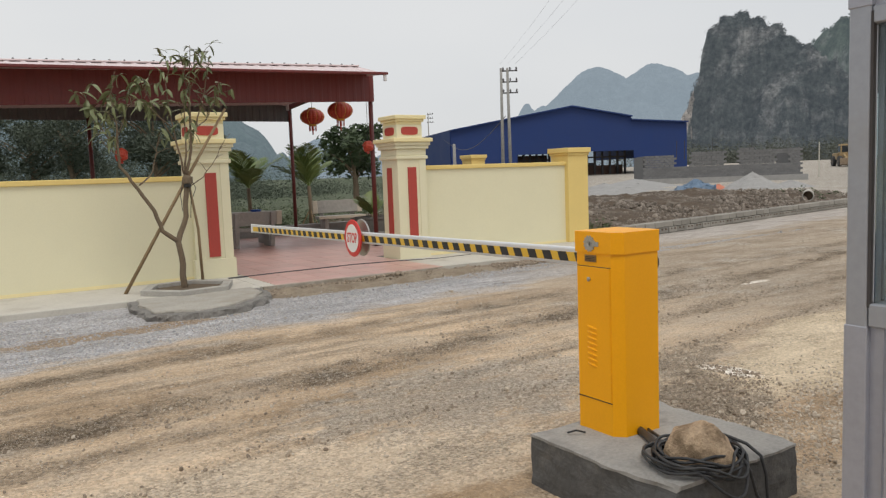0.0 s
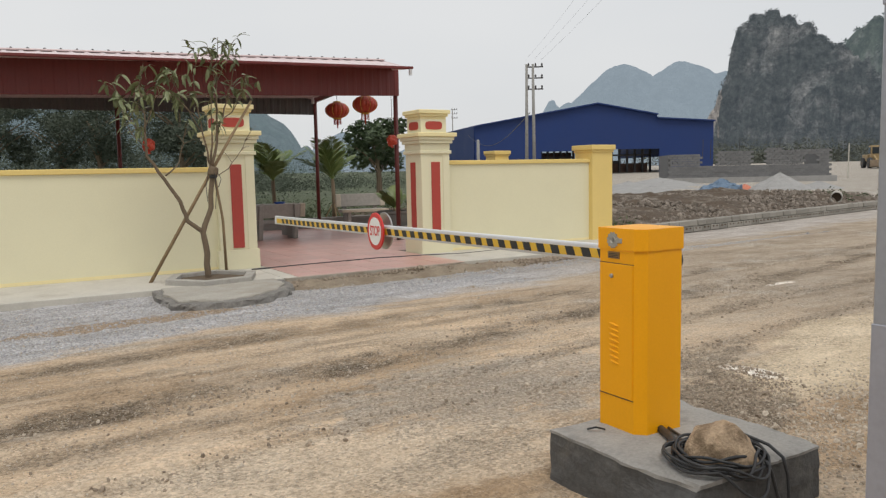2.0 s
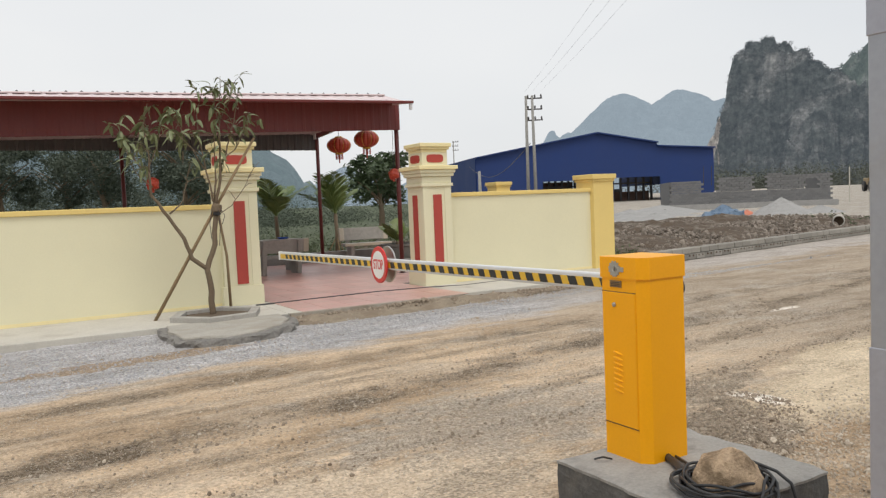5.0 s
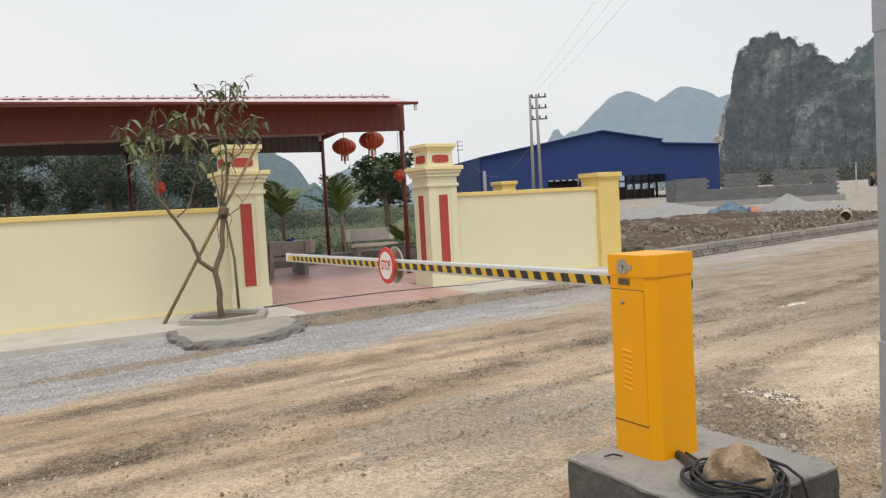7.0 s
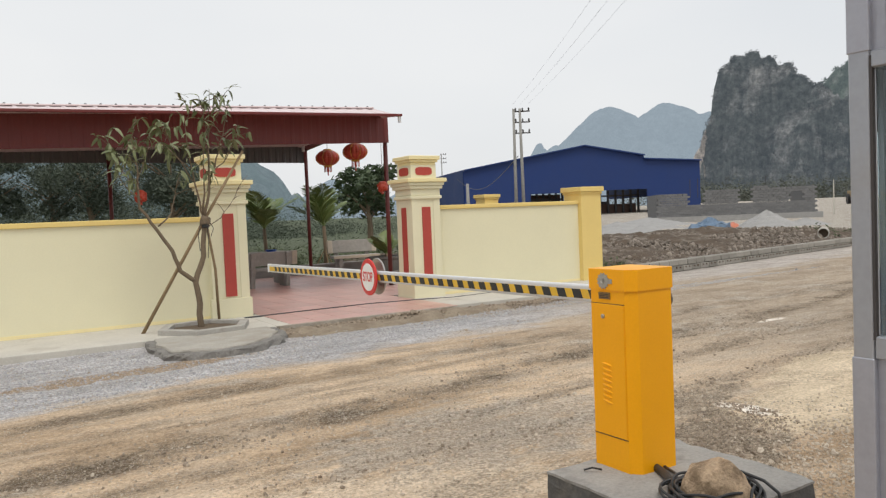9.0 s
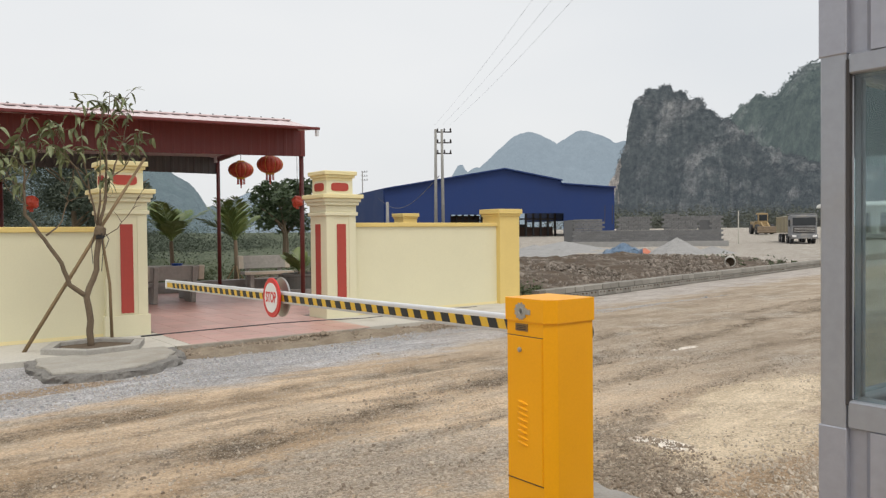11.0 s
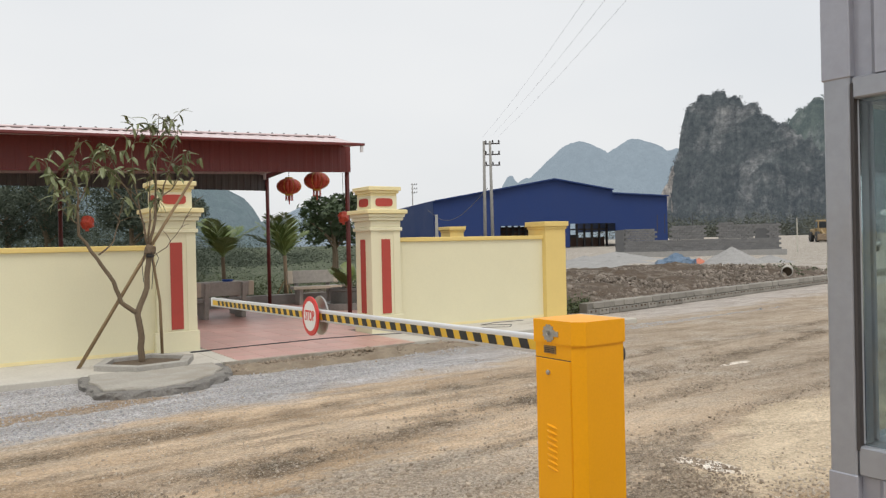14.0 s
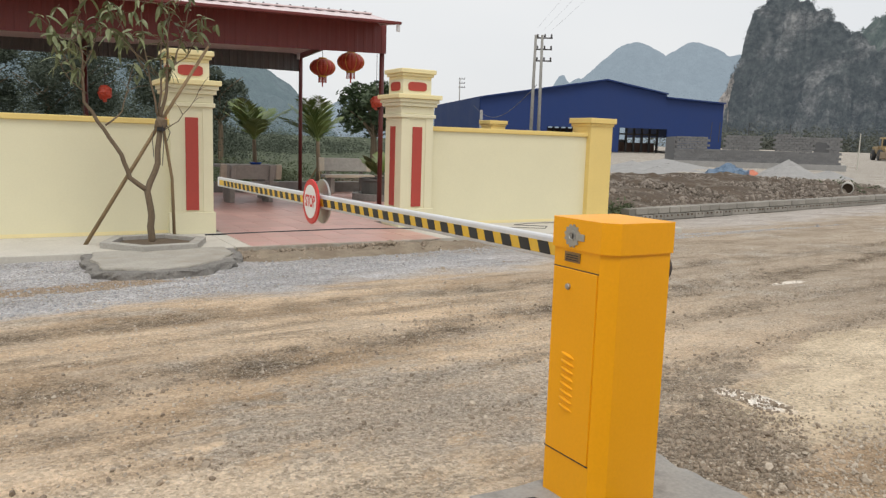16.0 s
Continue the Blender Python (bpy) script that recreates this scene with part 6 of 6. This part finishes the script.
def palm(m, h, fronds, spread, seed):
    r = random.Random(seed)
    t = thing("palm", "young areca palm with arching feathered fronds", "palm", m, "palms")
    part("trunk", tube([(0, 0, -0.1), (0.02, 0, h * 0.5), (0, 0.02, h)], [0.075, 0.06, 0.05], 10), M["bark"], t, smooth=True)
    for k in range(fronds - 3):
        a = 2 * math.pi * k / fronds + r.uniform(-0.2, 0.2)
        lift = r.uniform(1.12, 1.5) if k % 3 else r.uniform(0.65, 1.0)
        L = spread * r.uniform(0.8, 1.1)
        verts, faces = [], []
        pts = []
        for i in range(15):
            f = i / 14
            out = L * (f * math.cos(lift * (1 - 0.25 * f)) * 0.95)
            up = L * (f * math.sin(lift) - 0.24 * f * f * (1.25 - 0.5 * lift))
            pts.append(Vector((out * math.cos(a), out * math.sin(a), h + up)))
        side = Vector((-math.sin(a), math.cos(a), 0))
        stem = tube(pts, [0.02 * (1 - 0.8 * i / 14) for i in range(15)], 5)
        fr = part("frond", stem, M["leaf_palm"], t)
        for i in range(2, 15):
            f = i / 14
            ll = 0.62 * L * math.sin(math.pi * min(0.97, 0.16 + 0.80 * f)) ** 0.8 * 0.62
            fwd = (pts[i] - pts[i - 1]).normalized()
            for s in (-1, 1):
                for sub in (0, 0.5):
                    p = pts[i] - (pts[i] - pts[i - 1]) * sub
                    tip = p + side * s * ll * 0.80 + fwd * ll * 0.75 + Vector((0, 0, 0.10 * ll - 0.30 * ll * r.random()))
                    w = fwd * 0.028
                    n0 = len(verts)
                    mid = p.lerp(tip, 0.5) + Vector((0, 0, 0.06 * ll))
                    verts += [p - w * 0.5, mid - w, tip, mid + w, p + w * 0.5]
                    faces.append((n0, n0 + 1, n0 + 2, n0 + 3, n0 + 4))
        lf = new("leaf_fan", leaf_mesh("leaf_fan", verts, faces, M["leaf_palm"]))
        lf.parent = fr
    return t


palm(pose(5.70, 20.9, 0.0), 1.40, 13, 1.30, 1)
palm(pose(7.35, 20.5, 0.0), 1.40, 12, 1.30, 2)
for k in range(3):
    a = 2.1 * k + 0.4
    s = thing("palm_stake", "thin wooden stake propping the palm", "stake", group="palm stakes")
    part("pole", tube([(7.35 + 0.42 * math.cos(a), 20.5 + 0.42 * math.sin(a), 0), (7.36, 20.5, 0.75)], 0.018, 7), M["bamboo"], s)
palm(pose(7.50, 16.9, 0.54), 0.10, 10, 0.66, 5)


# ---- young tree in the pavement ----
def hexagon(r, turn):
    return [(r * math.cos(math.pi * k / 3 + turn), r * math.sin(math.pi * k / 3 + turn)) for k in range(6)]


M["kerb_grey"] = mat("weathered_kerb_concrete", (0.36, 0.345, 0.315), 0.9, 0.2, 4, 45, 0.5, 0.006, stain=(0.24, 0.22, 0.19), stain_at=(0.55, 0.75))
bed = thing("tree_bed", "hexagonal grey concrete kerb round the young tree", "planter", pose(1.40, 10.55, 0.0))
for k in range(6):
    o, i = hexagon(0.66, 0.15), hexagon(0.52, 0.15)
    j = (k + 1) % 6
    part("kerb_side", prism([o[k], o[j], i[j], i[k]], 0.02, 0.160, 0.008), M["kerb_grey"], bed)
part("earth", prism(hexagon(0.515, 0.15), 0.0, 0.108), M["soil"], bed)


def young_tree():
    r = random.Random(4)
    t = thing("young_tree", "sparse young tree with long leaves, tied to stakes", "tree", pose(1.45, 10.75, 0.08))
    def limb(pts, r0, r1, parent=None):
        P = []
        for a, c in zip(pts, pts[1:]):
            a, c = Vector(a), Vector(c)
            for f in (0, 0.33, 0.66):
                q = a.lerp(c, f)
                P.append(q + Vector((r.uniform(-1, 1), r.uniform(-1, 1), 0)) * 0.012)
        P.append(Vector(pts[-1]))
        n = len(P) - 1
        part("limb" if parent else "trunk", tube(P, [r0 + (r1 - r0) * k / n for k in range(n + 1)], 9), M["bark"], parent or t, smooth=True)
        return P
    limb([(-0.05, 0, -0.05), (-0.06, 0, 0.35), (-0.09, 0.0, 0.67), (0.03, 0.02, 1.02), (0.08, 0.02, 1.55)], 0.046, 0.034)
    trunk = t.children[0]
    part("knot", moved(lump(0.075, 2, 2, 0.4, (1, 1, 1.1)), pose(0.085, 0.01, 1.53)), M["bark"], trunk)
    part("binding", moved(lathe([(0.046, -0.03), (0.054, -0.015), (0.054, 0.015), (0.046, 0.03)], 12), pose(0.085, 0.01, 1.46)), M["black"], trunk, "black rubber binding")
    for k in range(4):
        a = 1.6 * k
        ends = [(0.085 + 0.07 * math.cos(a), 0.01 + 0.07 * math.sin(a), 1.50), (0.085 + 0.11 * math.cos(a), 0.10 * math.sin(a), 1.42 - 0.05 * k), (0.07 + 0.08 * math.cos(a), 0.08 * math.sin(a), 1.30 - 0.10 * k)]
        part("loose_tie", tube(ends, 0.005, 5), M["black"], trunk, "loose end of the black tie")
    tips = []
    limb([(-0.09, 0, 0.67), (-0.30, 0.0, 0.84), (-0.40, -0.03, 1.12), (-0.59, -0.05, 1.43), (-0.79, -0.06, 1.74), (-0.81, -0.05, 2.08)], 0.034, 0.016, trunk)
    left_shoots = [([(-0.81, -0.05, 2.05), (-0.80, -0.1, 2.30), (-0.86, -0.1, 2.65), (-0.78, -0.1, 2.98)], 0.013),
              ([(-0.80, -0.05, 1.95), (-0.95, 0.05, 2.20), (-1.06, 0.1, 2.50), (-1.16, 0.1, 2.72)], 0.011),
              ([(-0.81, -0.05, 2.10), (-0.66, 0.1, 2.40), (-0.58, 0.15, 2.78)], 0.010),
              ([(-0.78, -0.05, 1.85), (-1.0, -0.15, 2.05), (-1.10, -0.2, 2.35)], 0.009),
              ([(-0.56, -0.05, 1.48), (-0.36, 0.03, 1.66), (-0.29, 0.06, 1.92), (-0.27, 0.06, 2.05)], 0.012)]
    crown_shoots = [([(0.08, 0.02, 1.55), (0.15, 0.0, 1.95), (0.18, 0, 2.45), (0.20, 0, 2.95), (0.24, 0, 3.40)], 0.024),
              ([(0.07, 0.02, 1.55), (0.08, -0.04, 2.1), (0.09, -0.05, 2.78)], 0.018),
              ([(0.06, 0.02, 1.58), (0.0, -0.05, 1.85), (-0.12, -0.05, 2.45), (-0.14, -0.05, 2.85), (-0.02, 0, 3.20)], 0.016),
              ([(0.16, 0.02, 2.05), (0.27, 0.05, 2.31), (0.38, 0.05, 2.65), (0.46, 0.05, 3.0), (0.50, 0.05, 3.22)], 0.014),
              ([(0.17, 0, 2.2), (0.40, 0.1, 2.36), (0.58, 0.12, 2.62), (0.62, 0.1, 2.82)], 0.010),
              ([(-0.06, 0.0, 2.1), (-0.26, 0.1, 2.5), (-0.38, 0.1, 2.80), (-0.30, 0.1, 3.0)], 0.011),
              ([(0.19, 0, 2.7), (0.12, -0.1, 3.0), (0.06, -0.1, 3.28)], 0.008),
              ([(0.20, 0, 2.8), (0.33, -0.06, 3.05), (0.38, -0.06, 3.32)], 0.008),
              ([(0.09, 0.02, 1.42), (0.28, -0.1, 1.56), (0.46, -0.12, 1.82), (0.55, -0.12, 2.0)], 0.007),
              ([(-0.08, -0.05, 2.25), (-0.32, -0.15, 2.45), (-0.46, -0.15, 2.60)], 0.009)]
    for pts, rad in left_shoots + crown_shoots:
        tips.append((limb(pts, rad, 0.003, trunk), rad))
    leaves = []
    for k in range(4):
        L, W, curl = 0.125 + 0.016 * k, 0.026 + 0.005 * (k % 2), 0.012 + 0.022 * k
        q = bmesh.new()
        rows = []
        for i in range(6):
            f = i / 5
            w = W * math.sin(math.pi * (0.06 + 0.90 * f)) ** 0.8
            rows.append([q.verts.new((L * f, s * w, -curl * f * f * 2.2 + (0.010 if s else 0.0))) for s in (-1, 0, 1)])
        for r0, r1 in zip(rows, rows[1:]):
            for j in (0, 1):
                q.faces.new((r0[j], r0[j + 1], r1[j + 1], r1[j]))
        leaves.append(mesh_of("leaf", q, M["leaf_young"], True))
    twigs = []
    for P, rad in tips:
        n = len(P)
        for k in range(6 if rad > 0.010 else 4):
            i = int((0.42 + 0.56 * r.random()) * (n - 1))
            d = Vector((r.uniform(-1, 1), r.uniform(-0.8, 0.8), r.uniform(0.2, 1.1))).normalized() * r.uniform(0.12, 0.30)
            q = [P[i], P[i] + d * 0.5 + Vector((0, 0, 0.02)), P[i] + d]
            part("twig", tube(q, [0.0055, 0.004, 0.002], 5), M["bark"], trunk)
            twigs.append(q)
    spots = []
    for P, rad in tips:
        if rad < 0.0075 or rad == 0.012:
            continue
        for k in range(9):
            f = 0.40 + 0.60 * r.random() ** 0.6
            i = min(len(P) - 2, int(f * (len(P) - 1)))
            spots.append(P[i].lerp(P[i + 1], r.random()))
    for q in twigs:
        if q[0].z < 2.0 and q[0].x > -0.7:
            continue
        for k in range(4):
            f = 0.45 + 0.55 * r.random() ** 0.5
            spots.append(q[0].lerp(q[2], f))
    r.shuffle(spots)
    rest = bmesh.new()
    for k, p in enumerate(spots):
        m = Matrix.LocRotScale(p, Euler((r.uniform(-0.6, 0.6), r.uniform(-0.55, 1.05) - (0.5 if p.z > 2.95 else 0.0), r.uniform(0, 6.28))), (r.uniform(0.65, 1.1) * (0.75 if p.z > 2.95 else 1.0),) * 3)
        me = leaves[r.randrange(4)]
        if k < 300:
            shared("leaf", me, t, m)
        else:
            n0 = len(rest.verts)
            rest.from_mesh(me)
            rest.verts.ensure_lookup_table()
            for v in rest.verts[n0:]:
                v.co = m @ v.co
    part("more_leaves", rest, M["leaf_young"], t, smooth=True)["kind"] = "stuff"
    return t


young_tree()
stake = thing("tree_stake", "weathered wooden stake leaning against the young tree", "stake", group="tree stakes")
part("pole", tube([(0.62, 10.85, 0.07), (1.5, 10.84, 1.55), (2.16, 10.86, 2.62)], [0.025, 0.023, 0.018], 9), M["bamboo"], stake, smooth=True)
stake = thing("tree_stake", "weathered upright wooden stake behind the young tree", "stake", group="tree stakes")
part("pole", tube([(1.72, 10.99, 0.07), (1.70, 10.98, 0.9), (1.56, 10.9, 1.75)], [0.022, 0.02, 0.018], 9), M["bamboo"], stake, smooth=True)
hose = thing("black_hose", "thin black cable lying across the gateway and pavement", "cable")
path = [(2.2, 11.35, 0.092), (3.2, 11.42, 0.094), (4.4, 11.48, 0.094), (5.3, 11.35, 0.092), (5.9, 11.2, 0.085), (6.8, 11.3, 0.083), (7.3, 11.0, 0.083), (7.7, 10.75, 0.083), (7.95, 11.0, 0.084), (7.5, 11.35, 0.085), (7.9, 11.5, 0.084), (9.3, 11.45, 0.083)]
pts = []
for a, c in zip(path, path[1:]):
    pts += [Vector(a).lerp(Vector(c), f) for f in (0, 0.5)]
part("cable", tube(pts, 0.014, 6), M["cable"], hose, smooth=True)

# ---- floor tiles and blocks, the many pieces last ----
tile = mesh_of("floor_tile", box(-0.197, -0.197, 0, 0.197, 0.197, 0.010, 0.002), M["tile"])
rest = bmesh.new()
for i in range(30):
    for j in range(24):
        x, y = -2.1 + i * 0.4, 10.285 + j * 0.4
        if y < 11.68 and not (2.35 < x < 5.15):
            continue
        if (11.5 < y < 12.3) and not (2.55 < x < 5.2):
            continue
        near = x > 2.3 and x < 7.2 and y < 19.4
        if near:
            shared("floor_tile", tile, yard, pose(x, y, 0.081 + random.uniform(-0.001, 0.001)))
        else:
            box(x - 0.197, y - 0.197, 0.081, x + 0.197, y + 0.197, 0.091, 0, 1, rest)
outer = part("outer_tiles", rest, M["tile"], yard)
outer["kind"] = "stuff"
kerb_wall()
block_building()
